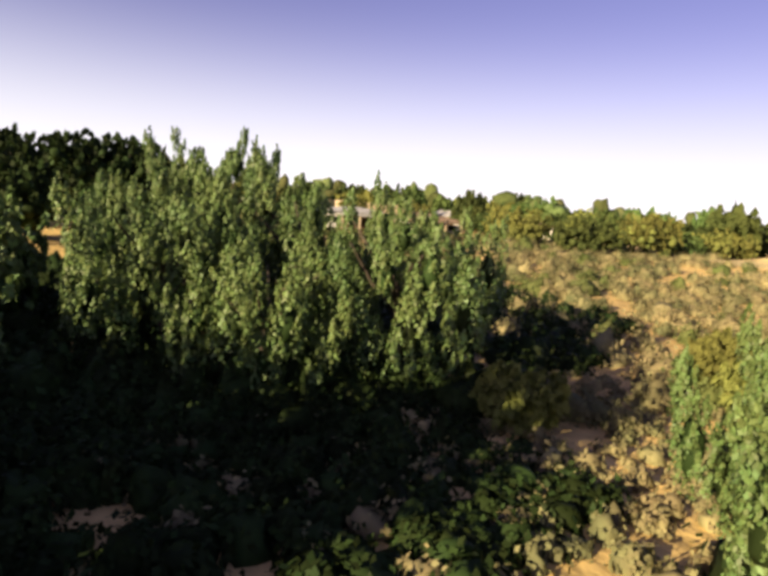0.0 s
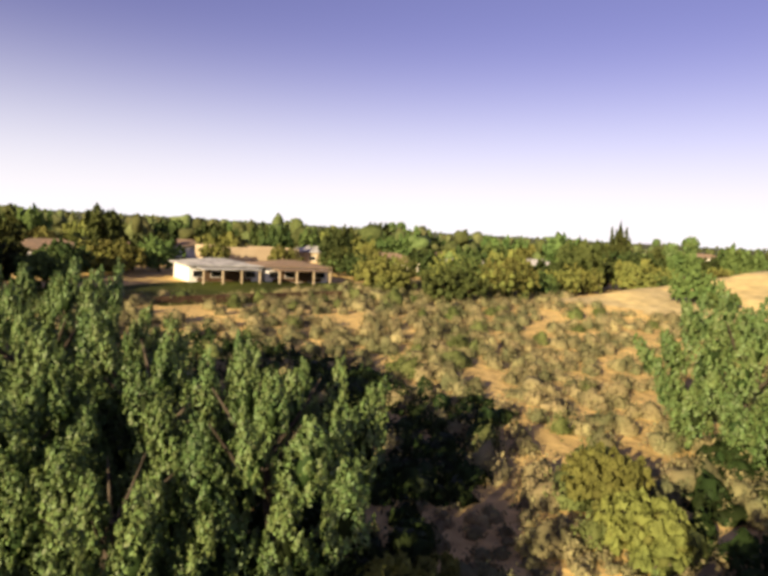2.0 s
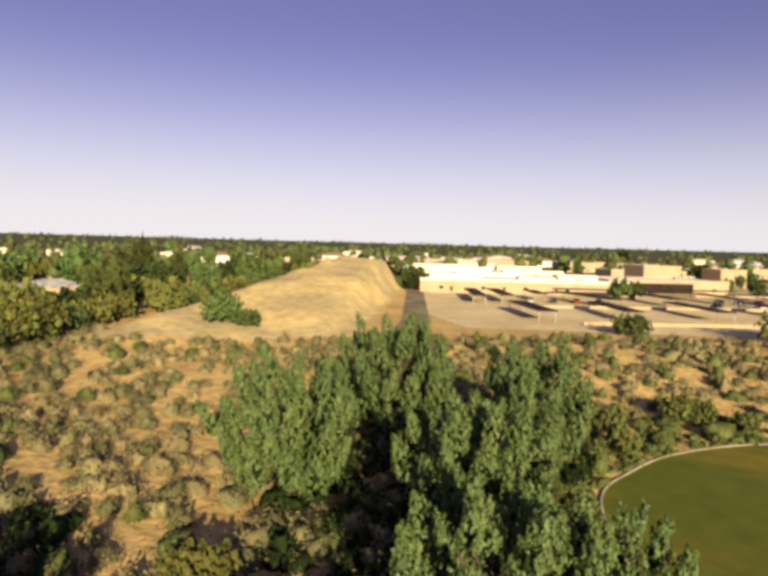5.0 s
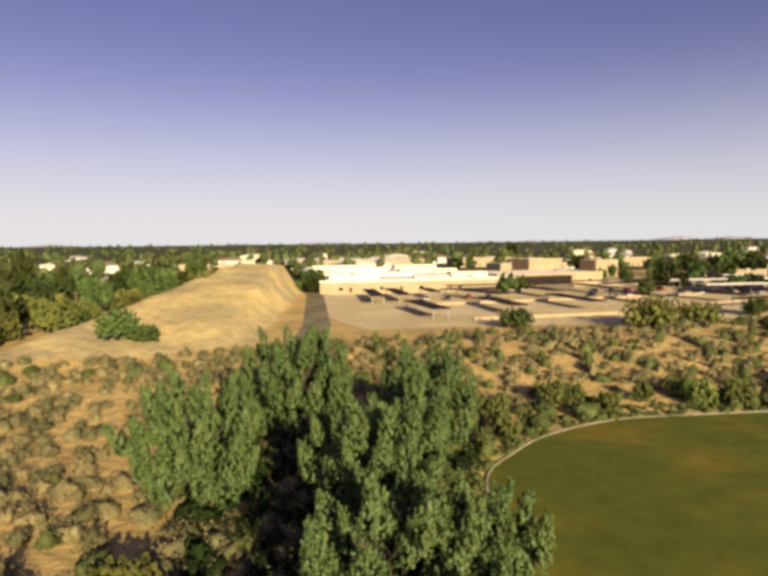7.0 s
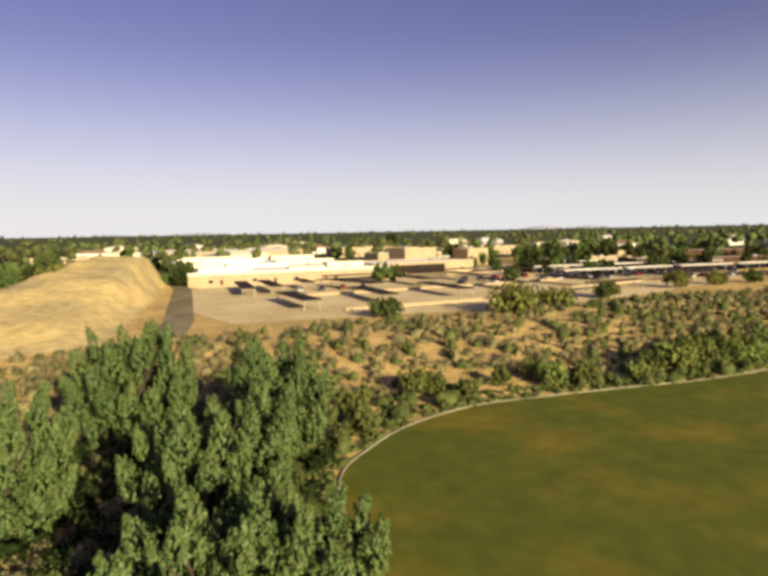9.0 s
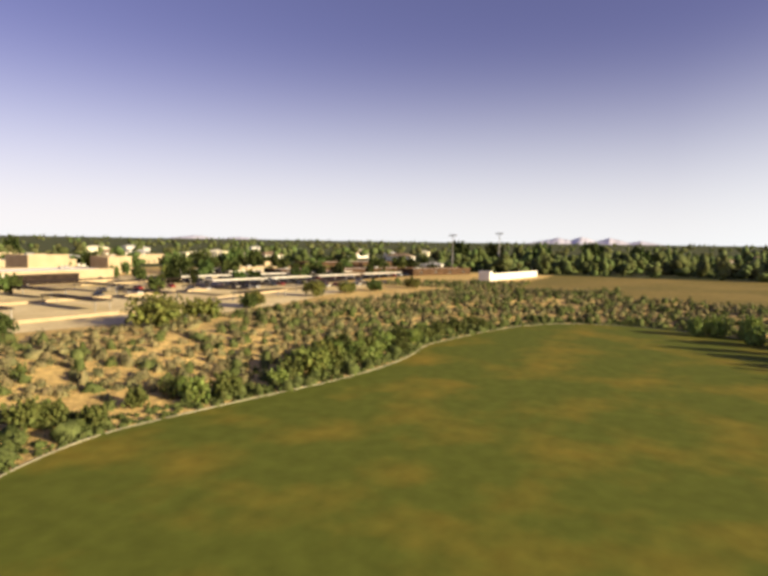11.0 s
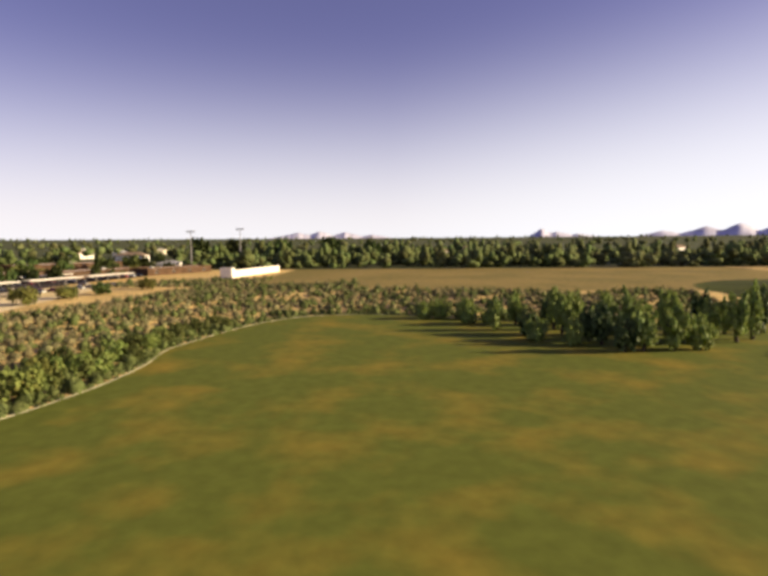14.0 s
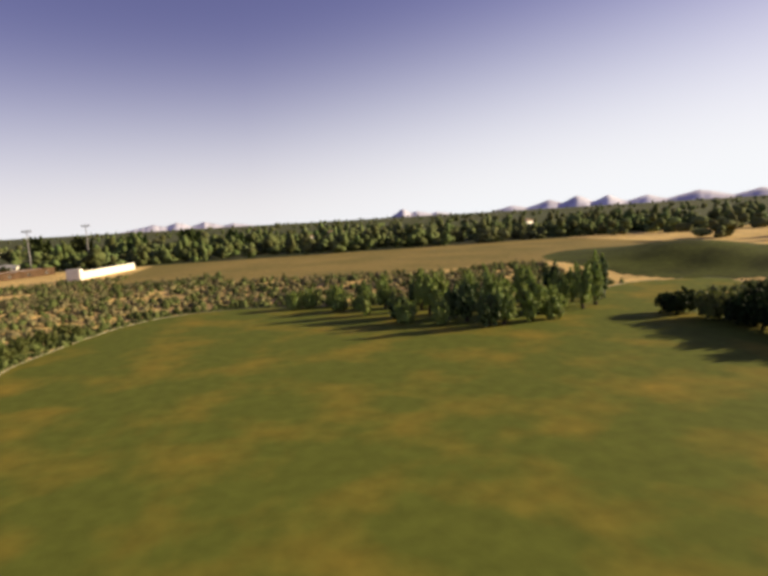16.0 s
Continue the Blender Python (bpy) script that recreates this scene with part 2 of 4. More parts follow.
def waves(x, y, s):
    return (np.sin(x / s + 1.3 * np.sin(y / s * 0.7)) + np.sin(y / s * 1.1 + 1.7 * np.sin(x / s * 0.6 + 2.0)) + 0.6 * np.sin((x + y) / s * 1.9 + 0.5)) / 2.6


def bank_edge(y):
    """Where the earth ramp's western edge runs."""
    return -33 + (y - 104) * 0.47


def land(x, y):
    """Height of the ground."""
    x, y = np.atleast_1d(np.asarray(x, float)), np.atleast_1d(np.asarray(y, float))
    d = edge_distance(x, y)
    north_west = smooth(30, -10, x) * smooth(-45, -5, y)
    width = 42 + 40 * north_west
    z = PLATEAU * smooth(1.0 + 26 * north_west, width + 6 * north_west, d)
    z = z + 0.35 * waves(x, y, 7.0) * smooth(3, 12, d) * smooth(56, 42, d - 60 * north_west)
    # long ramp of bare earth beside the school, rising to a crest, with a sharp western edge
    right = 10 + (y - 109) * 0.31
    bank = 11.2 * np.clip((y - 99) / 108, 0, 1) * smooth(-7, 3, x - bank_edge(y)) * smooth(2, -7, x - right) * smooth(262, 226, y)
    bank = bank * (1 + 0.07 * waves(x, y, 9.0) + 0.05 * waves(x, y, 3.4))
    z = z + bank
    # the plain rises very gently towards the far hills
    z = z + 36 * smooth(250, 4300, np.hypot(x, y))
    # grassy knoll beyond the lawn's far arm
    z = z + 5.0 * np.exp(-(((x - 195) / 34) ** 2 + ((y + 150) / 26) ** 2))
    return np.where(d < 0.3, np.where(d < -0.5, -0.06, -0.03), z)


def spaced(lo, hi, a, b, fine, grow):
    """Coordinates: fine steps between a and b, growing outwards to lo and hi."""
    mid = list(np.arange(a, b + fine / 2, fine))
    s, v, up = fine, b, []
    while v < hi:
        s *= grow
        v += s
        up.append(v)
    s, v, down = fine, a, []
    while v > lo:
        s *= grow
        v -= s
        down.append(v)
    return np.array(down[::-1] + mid + up)


gx = spaced(-4900, 4900, -110, 260, 2.0, 1.22)
gy = spaced(-4900, 4900, -140, 260, 2.0, 1.22)
GX, GY = np.meshgrid(gx, gy)
gz = land(GX.ravel(), GY.ravel())
nx, ny = len(gx), len(gy)
ids = np.arange(nx * ny).reshape(ny, nx)
quads = np.stack([ids[:-1, :-1], ids[:-1, 1:], ids[1:, 1:], ids[1:, :-1]], -1).reshape(-1, 4)
ground_me = np_mesh("ground", np.stack([GX.ravel(), GY.ravel(), gz], 1), quads, M_DESERT, True)
for m in (M_MOUND, M_FIELD, M_HILL, M_SUBURB):
    ground_me.materials.append(m)
cx, cy = GX.ravel()[quads].mean(1), GY.ravel()[quads].mean(1)
slot = np.zeros(len(quads), np.int32)
slot[(cy > 104 + 3 * waves(cx, cy, 6.0)) & (cy < 270) & (cx > bank_edge(cy) - 3) & (cx < 12 + (cy - 109) * 0.31)] = 1
dd = edge_distance(cx, cy)
slot[(cx > 205) & (cx < 370) & (cy > -190) & (cy < 62) & (dd > 50)] = 2
slot[(cx < -50) & (cx > -86) & (cy > 34) & (cy < 96) & (cx < -65 + 0.25 * (cy - 40))] = 3
slot[((cx - 195) / 60) ** 2 + ((cy + 150) / 48) ** 2 < 1] = 3
slot[(cx > 371) | (cy > 300) | (cx < -120)] = 4
ground_me.polygons.foreach_set("material_index", slot)
tagged(new("ground", ground_me), "sandy desert ground with dry grass sloping up around the lawn", "ground", kind="structure")


def fill_polygon(name, pts, z, material, label, category):
    bm = bmesh.new()
    vs = [bm.verts.new((x, y, z)) for x, y in pts]
    f = bm.faces.new(vs)
    f.normal_update()
    if f.normal.z < 0:
        f.normal_flip()
    bmesh.ops.triangulate(bm, faces=[f])
    me = bpy.data.meshes.new(name)
    bm.to_mesh(me)
    bm.free()
    me.materials.append(material)
    return tagged(new(name, me), label, category, kind="structure")


fill_polygon("lawn", EDGE, 0.0, M_LAWN, "wide mown lawn, green with yellowed dry patches", "lawn")


def ring(name, material, w, h, label):
    """The raised concrete edge round the lawn."""
    v, f = [], []
    n = len(EDGE)
    for i in range(n):
        t = EDGE[(i + 1) % n] - EDGE[i - 1]
        t = t / np.hypot(*t)
        o = np.array([t[1], -t[0]])
        a, b = EDGE[i], EDGE[i] - o * w
        v += [(*a, -0.1), (*a, h), (*b, h), (*b, -0.1)]
    for i in range(n):
        j = (i + 1) % n
        for k in range(3):
            f.append((4 * i + k, 4 * j + k, 4 * j + k + 1, 4 * i + k + 1))
    tagged(new(name, np_mesh(name, v, f, material)), label, "kerb", kind="structure")


ring("kerb", M_KERB, 0.28, 0.08, "pale concrete mowing edge curving along the lawn")

# paved yard before the school, and the drive beside the bank
fill_polygon("pavement", [(36, 116), (66, 108), (90, 101), (112, 97), (135, 97), (185, 104), (230, 112), (230, 240), (56, 250), (46, 190), (34, 150)], PLATEAU + 0.05, M_PAVE, "pale sandy paved school yard and car park", "pavement")


fill_polygon("car_park", [(186, 148), (232, 138), (322, 126), (352, 186), (300, 236), (232, 236), (190, 214)], PLATEAU + 0.062, M_ASPHALT, "dark asphalt car park beside the school yard", "car park")
fill_polygon("road", [(25, 128), (17, 105), (23, 103), (31, 126), (51, 205), (61, 264), (55, 266), (46, 210)], PLATEAU + 0.06, M_GRAVEL, "dull olive gravel drive between the earth bank and the school", "road")

# ---------------------------------------------------------------- plants
RNG = np.random.default_rng(7)


def blob_template(fineness, dome=False):
    bm = bmesh.new()
    bmesh.ops.create_icosphere(bm, subdivisions=fineness, radius=1.0)
    v = np.array([p.co[:] for p in bm.verts])
    f = np.array([[q.index for q in p.verts] for p in bm.faces])
    bm.free()
    if dome:
        f = f[v[f][:, :, 2].mean(1) > -0.25]
    return v, f


BLOBS = {1: blob_template(1), 2: blob_template(2), 3: blob_template(2, True), 4: blob_template(1, True)}


def blobs(places, rx, rz, rng, kind=2, rough=0.16):
    """Uneven rounded lumps, each an island of its own."""
    v0, f0 = BLOBS[kind]
    n = len(places)
    jit = 1 + rng.normal(0, rough, (n, len(v0), 1))
    v = v0[None] * jit * np.stack([rx, rx, rz], 1)[:, None, :] + places[:, None, :]
    f = f0[None] + (np.arange(n) * len(v0))[:, None, None]
    return v.reshape(-1, 3), f.reshape(-1, 3)


def leaves(centres, normals, size, rng, long=1.7, loose=0.4):
    """Pointed leaf quads at the centres, facing roughly along the normals."""
    n = len(centres)
    nrm = normals + rng.normal(0, loose, (n, 3))
    nrm /= np.linalg.norm(nrm, axis=1, keepdims=True)
    up = np.tile(np.array([0.0, 0.0, 1.0]), (n, 1)) + rng.normal(0, 0.45, (n, 3))
    a = np.cross(nrm, up)
    a /= np.linalg.norm(a, axis=1, keepdims=True) + 1e-9
    b = np.cross(a, nrm)
    s = size * rng.uniform(0.6, 1.35, (n, 1))
    w, h = a * s * 0.5, b * s * 0.5 * long
    v = np.stack([centres - h, centres + w - h * 0.1, centres + h, centres - w - h * 0.1], 1).reshape(-1, 3)
    return v, np.arange(4 * n).reshape(n, 4)


def plumes(places, radii, heights, per, size, rng, centre=None):
    """Upright tufts of leaves leaning outwards: each is a bunch of pointed sprigs round a tapering core."""
    n = len(places)
    sprigs = max(6, min(32, per // 25))
    each = max(4, per // sprigs)
    u = np.linspace(-0.75, 0.95, sprigs)[None, :] + rng.uniform(-0.1, 0.1, (n, sprigs))
    a = np.arange(sprigs)[None, :] * 2.4 + rng.uniform(0, 6.283, (n, 1)) + rng.uniform(-0.4, 0.4, (n, sprigs))
    prof = np.clip(np.where(u < -0.3, 0.55 + 0.45 * (u + 1) / 0.7, 1.0 - ((u + 0.3) / 1.35) ** 1.3), 0.05, 1.0) * 0.74
    lean = np.zeros((n, 2))
    if centre is not None:
        out = places[:, :2] - np.asarray(centre)[None, :2]
        lean = 0.42 * out / (np.linalg.norm(out, axis=1, keepdims=True) + 0.8) + rng.normal(0, 0.14, (n, 2))
    sx = (np.cos(a) * prof * radii[:, None] + lean[:, :1] * u * heights[:, None])[:, :, None]
    sy = (np.sin(a) * prof * radii[:, None] + lean[:, 1:] * u * heights[:, None])[:, :, None]
    sz = (u * heights[:, None])[:, :, None]
    # a sprig: a narrow cone of leaves, wide at the foot
    k = rng.uniform(0, 1, (n, sprigs, each)) ** 0.8
    b = rng.uniform(0, 6.283, (n, sprigs, each))
    sr = radii[:, None, None] * 0.30 * (1.05 - k) * rng.uniform(0.6, 1.1, (n, sprigs, each))
    tall = heights[:, None, None] * 0.42
    ca, sa = np.cos(a)[:, :, None], np.sin(a)[:, :, None]
    off = np.stack([sx + np.cos(b) * sr + ca * k * radii[:, None, None] * 0.18, sy + np.sin(b) * sr + sa * k * radii[:, None, None] * 0.18, sz + (k - 0.35) * tall], 3)
    d = np.stack([np.cos(b) * 0.7 + ca * 0.7, np.sin(b) * 0.7 + sa * 0.7, 0.35 + 0 * b], 3)
    d /= np.linalg.norm(d, axis=3, keepdims=True)
    return leaves((places[:, None, None, :] + off).reshape(-1, 3), d.reshape(-1, 3), size, rng)


def crown_places(n, centre, radius, height, rng, gap, low=-0.75):
    """Places for plumes over a rounded, uneven crown, kept apart so that dark gaps stay between them."""
    out = []
    ph = rng.uniform(0, 6.28, 4)
    for _ in range(n * 40):
        if len(out) >= n:
            break
        d = rng.normal(0, 1, 3)
        d /= np.linalg.norm(d)
        if d[2] < low:
            continue
        az = math.atan2(d[1], d[0])
        bulge = 1 + 0.14 * math.sin(3 * az + ph[0]) + 0.1 * math.sin(5 * az + ph[1] + 3 * d[2])
        r = rng.uniform(0.3, 1.0) ** 0.4 * bulge
        p = np.array((centre[0] + d[0] * r * radius, centre[1] + d[1] * r * radius, centre[2] + d[2] * min(r, 1.0) * height))
        if all(((p - q)[0] / gap) ** 2 + ((p - q)[1] / gap) ** 2 + ((p - q)[2] / (1.5 * gap)) ** 2 > 1 for q in out):
            out.append(p)
    return np.array(out)


def trunk_mesh(height, radius, spread, rng, limbs=7):
    bm = bmesh.new()
    lean = rng.normal(0, 0.05, 2)
    top = Vector((lean[0] * height, lean[1] * height, height * 0.55))
    tube(bm, (0, 0, -0.5), top * 0.5, radius * 1.25, radius * 0.9)
    tube(bm, top * 0.5, top, radius * 0.9, radius * 0.6)
    for i in range(limbs):
        a = 6.283 * i / limbs + rng.uniform(-0.3, 0.3)
        start = top * rng.uniform(0.45, 1.0)
        mid = start + Vector((math.cos(a) * spread * 0.26, math.sin(a) * spread * 0.26, height * 0.14))
        end = mid + Vector((math.cos(a) * spread * 0.24, math.sin(a) * spread * 0.24, height * rng.uniform(0.12, 0.2)))
        tube(bm, start, mid, radius * 0.42, radius * 0.28, 6)
        tube(bm, mid, end, radius * 0.28, radius * 0.09, 6)
    return bm


def tree(name, x, y, height, spread, seed, label, material=M_LEAF, tufts=110, per=90, size=0.34, tuft=(0.75, 1.5), base=0.30, gap=1.15, limbs=7, category="tree", group="", turn=0.0):
    """A broadleaf tree: trunk with limbs, and a crown of leafy tufts."""
    rng = np.random.default_rng(seed)
    t = new(name)
    t.location = (x, y, float(land(x, y)[0]))
    tagged(t, label, category, group)
    part("trunk", trunk_mesh(height, 0.035 * height, spread, rng, limbs), M_BARK, t)
    h = height * (1 - base)
    c = crown_places(tufts, (0, 0, height * base + h * 0.5 - tuft[1] * 0.3), max(spread - tuft[0] * 0.8, 0.15), max(h * 0.5 - tuft[1] * 0.7, 0.3), rng, tuft[0] * gap)
    k = len(c)
    v, f = plumes(c, rng.uniform(0.7, 1.3, k) * tuft[0], rng.uniform(0.7, 1.3, k) * tuft[1], per, size, rng, (0, 0))
    np_part("crown", v, f, material, t)
    if limbs < 7:
        return t
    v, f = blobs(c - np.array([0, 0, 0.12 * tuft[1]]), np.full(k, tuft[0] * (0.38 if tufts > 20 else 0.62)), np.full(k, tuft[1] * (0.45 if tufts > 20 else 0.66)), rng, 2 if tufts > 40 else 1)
    # cottonwood cores take the dark leaf, painting shade into the gaps between tufts
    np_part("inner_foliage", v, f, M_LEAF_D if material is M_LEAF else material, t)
    return t


# tall cottonwoods at the lawn's edge
GREEN = "leafy green cottonwood tree with upright tufted branches"
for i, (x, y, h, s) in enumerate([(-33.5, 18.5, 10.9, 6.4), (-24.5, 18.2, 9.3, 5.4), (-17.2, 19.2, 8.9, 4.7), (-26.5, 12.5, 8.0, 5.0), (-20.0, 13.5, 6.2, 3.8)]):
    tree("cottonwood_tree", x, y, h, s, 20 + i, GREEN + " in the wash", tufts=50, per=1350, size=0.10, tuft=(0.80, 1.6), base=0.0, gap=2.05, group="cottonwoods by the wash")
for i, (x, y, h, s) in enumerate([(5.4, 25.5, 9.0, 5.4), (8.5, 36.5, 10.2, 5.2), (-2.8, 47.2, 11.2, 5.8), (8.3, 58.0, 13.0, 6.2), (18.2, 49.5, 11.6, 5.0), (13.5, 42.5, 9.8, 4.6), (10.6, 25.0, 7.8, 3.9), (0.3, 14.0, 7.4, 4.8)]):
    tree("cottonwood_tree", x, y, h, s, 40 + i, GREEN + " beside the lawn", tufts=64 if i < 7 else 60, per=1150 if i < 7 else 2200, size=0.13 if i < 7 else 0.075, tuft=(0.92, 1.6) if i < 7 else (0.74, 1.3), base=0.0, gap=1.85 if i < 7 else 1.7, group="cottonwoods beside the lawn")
# trees added to the south, mostly unseen, sized to cast the wash's shadows
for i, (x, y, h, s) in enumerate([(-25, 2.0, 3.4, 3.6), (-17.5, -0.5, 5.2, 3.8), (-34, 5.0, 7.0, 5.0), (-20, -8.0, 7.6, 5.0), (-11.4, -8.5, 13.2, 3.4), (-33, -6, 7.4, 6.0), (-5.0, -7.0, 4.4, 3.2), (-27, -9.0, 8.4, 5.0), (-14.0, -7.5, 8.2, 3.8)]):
    tree("cottonwood_tree", x, y, h, s, 60 + i, GREEN + ", mostly out of view, placed to shade the wash", tufts=60, per=220, size=0.24, tuft=(0.95, 1.8), base=0.0, group="cottonwoods by the wash")
for i, (x, y, h, s) in enumerate([(-76, 12, 9.4, 8.5), (-71, 26, 10.8, 7.5), (-88, 20, 10.0, 8.0), (-86, 34, 10, 7.0), (-60, 14, 7.5, 5.0), (-50, 20, 6.0, 5.0)]):
    tree("oak_tree", x, y, h, s, 80 + i, "dark round-crowned evergreen tree beyond the wash", M_LEAF_D, tufts=70, per=110, size=0.5, tuft=(1.5, 1.5), base=0.05, gap=0.9, group="dark evergreens")

# young trees standing in the lawn's far end
POPLAR = "slender upright young green tree in mulched ground on the lawn"
rp = random.Random(77)
spots = []
for row, (x0, y0, x1, y1, n) in enumerate([(112, -40, 112, -57, 4), (118, -34, 120, -64, 5), (124, -30, 125, -70, 6), (131, -28, 131, -77, 6), (139, -25, 138, -80, 6), (150, -17, 145, -42, 5), (160, -6, 155, -24, 4)]):
    for k in range(n):
        u = (k + rp.uniform(-0.3, 0.3)) / max(n - 1, 1)
        x, y = x0 + (x1 - x0) * u + rp.uniform(-1.5, 1.5), y0 + (y1 - y0) * u
        big = 0.45 + 0.6 * min(1, max(0, (-y - 12) / 28))
        spots.append((x, y, rp.uniform(5.0, 11.2) * big, rp.uniform(1.7, 2.6)))
for i, (x, y, h, s) in enumerate(spots):
    tree("young_tree", x, y, h, s, 100 + i, POPLAR, M_YOUNG if i % 5 else M_LEAF, tufts=12, per=260, size=0.36, tuft=(1.0, 1.7), base=0.0, gap=0.85, group="young trees on the lawn")
for i, (x, y, h, s) in enumerate([(107, -78, 4.5, 4.0), (98, -80, 5.2, 4.5), (90, -80, 5.6, 4.8), (82, -79, 5.8, 4.6), (74, -79, 6.2, 4.6), (66, -80, 6.0, 4.6), (95, -88, 6.5, 4.6), (80, -88, 6.8, 4.8)]):
    tree("mesquite_tree", x, y, h, s, 140 + i, "low dark spreading mesquite tree at the lawn's border", M_LEAF_Y if i % 3 == 1 else M_LEAF_D, tufts=60, per=50, size=0.5, tuft=(1.2, 1.0), base=0.04, gap=0.8, group="dark mesquites")

# palo verdes on the slopes and the rim
pv = [(66, 106, 4.2, 4.0), (90, 93, 6.4, 6.4), (96, 96, 5.6, 5.0), (106, 95, 4.8, 5.0), (128, 99, 3.6, 2.6), (132, 100, 4.4, 3.2), (168, 104, 5.2, 4.4), (186, 102, 4.2, 3.6), (200, 98, 4.4, 3.6), (222, 92, 4.2, 3.6),
      (79, 48.5, 4.6, 3.8), (86, 50, 4.0, 2.4), (92, 52, 3.4, 3.2), (-12.0, 114, 6.0, 4.2), (-7.5, 113, 3.0, 3.0), (-40, 101, 7.4, 6.0), (-48, 104, 7.2, 5.4), (-56, 112, 7.4, 5.8), (28, 62, 3.4, 3.2), (23, 57, 4.2, 3.2), (-44, 88, 6.0, 6.0), (-58, 91, 7.0, 6.5), (58, 236, 6.5, 3.5), (61, 250, 7, 3.5), (48, 228, 4.5, 3.0),
      (-8, 33, 3.0, 2.4), (-5.5, 29, 2.6, 2.2), (-11.5, 19.5, 2.2, 2.0)]
pv += [(float(bank_edge(v)) - 8.5 - 2.5 * (k % 3), v, 4.8 + 0.5 * (k % 4), 4.4 + 0.3 * (k % 3)) for k, v in enumerate(range(112, 290, 9))]
for i, (x, y, h, s) in enumerate(pv):
    near = x < 35 and y < 65
    tree("palo_verde_tree", x, y, h, s, 160 + i, "low rounded yellow-green palo verde on dry ground", M_SHADE_G if i in (13, 14) or i % 4 == 0 else M_SHADE_Y, tufts=30, per=110 if near else 50, size=0.26 if near else 0.42, tuft=(0.34 * s, 0.28 * s), base=0.02, gap=0.6, group="palo verdes on the slope")

# taller green shrubs between the slope and the kerb
rs = random.Random(41)
for i in range(46):
    k = rs.uniform(0, 1)
    x = 26 + 118 * k
    j = int(np.argmin(np.abs(EDGE[:90, 0] - x) + np.where(EDGE[:90, 1] < 0, 999, 0)))
    y = float(EDGE[j, 1]) + rs.uniform(2.6, 8.5)
    big = rs.uniform(0.8, 1.25)
    tree("green_shrub", x, y, 2.9 * big, 1.9 * big, 400 + i, "bushy green shrub growing outside the lawn's kerb", M_LEAF_Y if i % 3 else M_YOUNG, tufts=14, per=70, size=0.3, tuft=(0.7, 0.8), base=0.0, gap=0.7, limbs=3, category="shrub", group="shrubs along the kerb")

for i, (x, y, h, sp) in enumerate([(-101, 68, 6.5, 5.0), (-105, 80, 7.2, 5.0), (-98, 56, 6.2, 5.0), (-93, 103, 6.0, 4.6), (-84, 112, 6.5, 5.5), (-76, 108, 5.6, 4.6), (-68, 106, 5.4, 5.0), (-84, 46, 5.0, 4.4), (-92, 44, 6.0, 5.0), (-104, 94, 6.5, 4.0)]):
    tree("garden_tree", x, y, h, sp, 180 + i, "leafy garden tree close to the low house", (M_SHADE_Y, M_SHADE_G, M_SHADE_D)[i % 3], tufts=30, per=60, size=0.45, tuft=(0.32 * sp, 0.24 * sp), base=0.03, gap=0.65, group="garden trees")

# three rounded trees, repeated along the far rim and among the houses
far_kinds = []
for i, (m, h, s, lab) in enumerate([(M_SHADE_Y, 6.5, 5.0, "rounded yellow-green desert tree among houses"), (M_SHADE_D, 8.5, 4.6, "dark green shade tree among houses"), (M_SHADE_G, 9.5, 4.0, "tall green tree among houses")]):
    far_kinds.append(tree("shade_tree", -100 - 12 * i, 150, h, s, 200 + i, lab, m, tufts=24, per=18, size=1.1, tuft=(0.30 * s, 0.18 * h), base=0.03, gap=0.7, limbs=3, group="trees among the houses"))
rng = np.random.default_rng(3)
placed = []


def scatter(n, xr, yr, keep, gap):
    k = 0
    for _ in range(n * 30):
        if k >= n:
            break
        x, y = rng.uniform(*xr), rng.uniform(*yr)
        if not keep(x, y) or any((x - a) ** 2 + (y - b) ** 2 < gap * gap for a, b in placed):
            continue
        placed.append((x, y))
        k += 1
        yield x, y


HOMES = [(-120, 150), (-92, 178), (-66, 222), (-150, 118), (-48, 236), (-128, 70), (-20, 300), (-104, 232), (-108, 104), (-70, 152), (-88, 138), (-60, 176)]


def clear_view(x, y):
    """Keeps the open ground, the school, the bank and the near house free."""
    if max(-36, float(bank_edge(y)) - 13) < x < 235 and y < 262:
        return False
    if x < 0 and abs(x + 82) < 19 and 45 < y < 105:
        return False
    if 230 < x < 360 and -200 < y < 100:
        return False
    for hx, hy in HOMES:
        if math.hypot(x - hx, y - hy) < 11:
            return False
    return x > -30 or y > 122 or x < -95


for x, y in scatter(165, (-190, 40), (45, 300), clear_view, 6.5):
    src = far_kinds[int(rng.integers(0, 3))]
    c = copy_thing(src, pose(x, y, float(land(x, y)[0]), 0, 0, rng.uniform(0, 360)))
    c.scale = (rng.uniform(0.8, 1.5),) * 2 + (rng.uniform(0.75, 1.4),)


for x, y in scatter(62, (150, 400), (150, 400), lambda x, y: (y > 262 or x > 236) and not (60 < x < 205) and not (285 < x < 350 and y < 180), 9):
    src = far_kinds[1 + int(rng.integers(0, 2))]
    c = copy_thing(src, pose(x, y, float(land(x, y)[0]), 0, 0, rng.uniform(0, 360)))
    c.scale = (rng.uniform(0.7, 1.4),) * 2 + (rng.uniform(0.6, 1.25),)


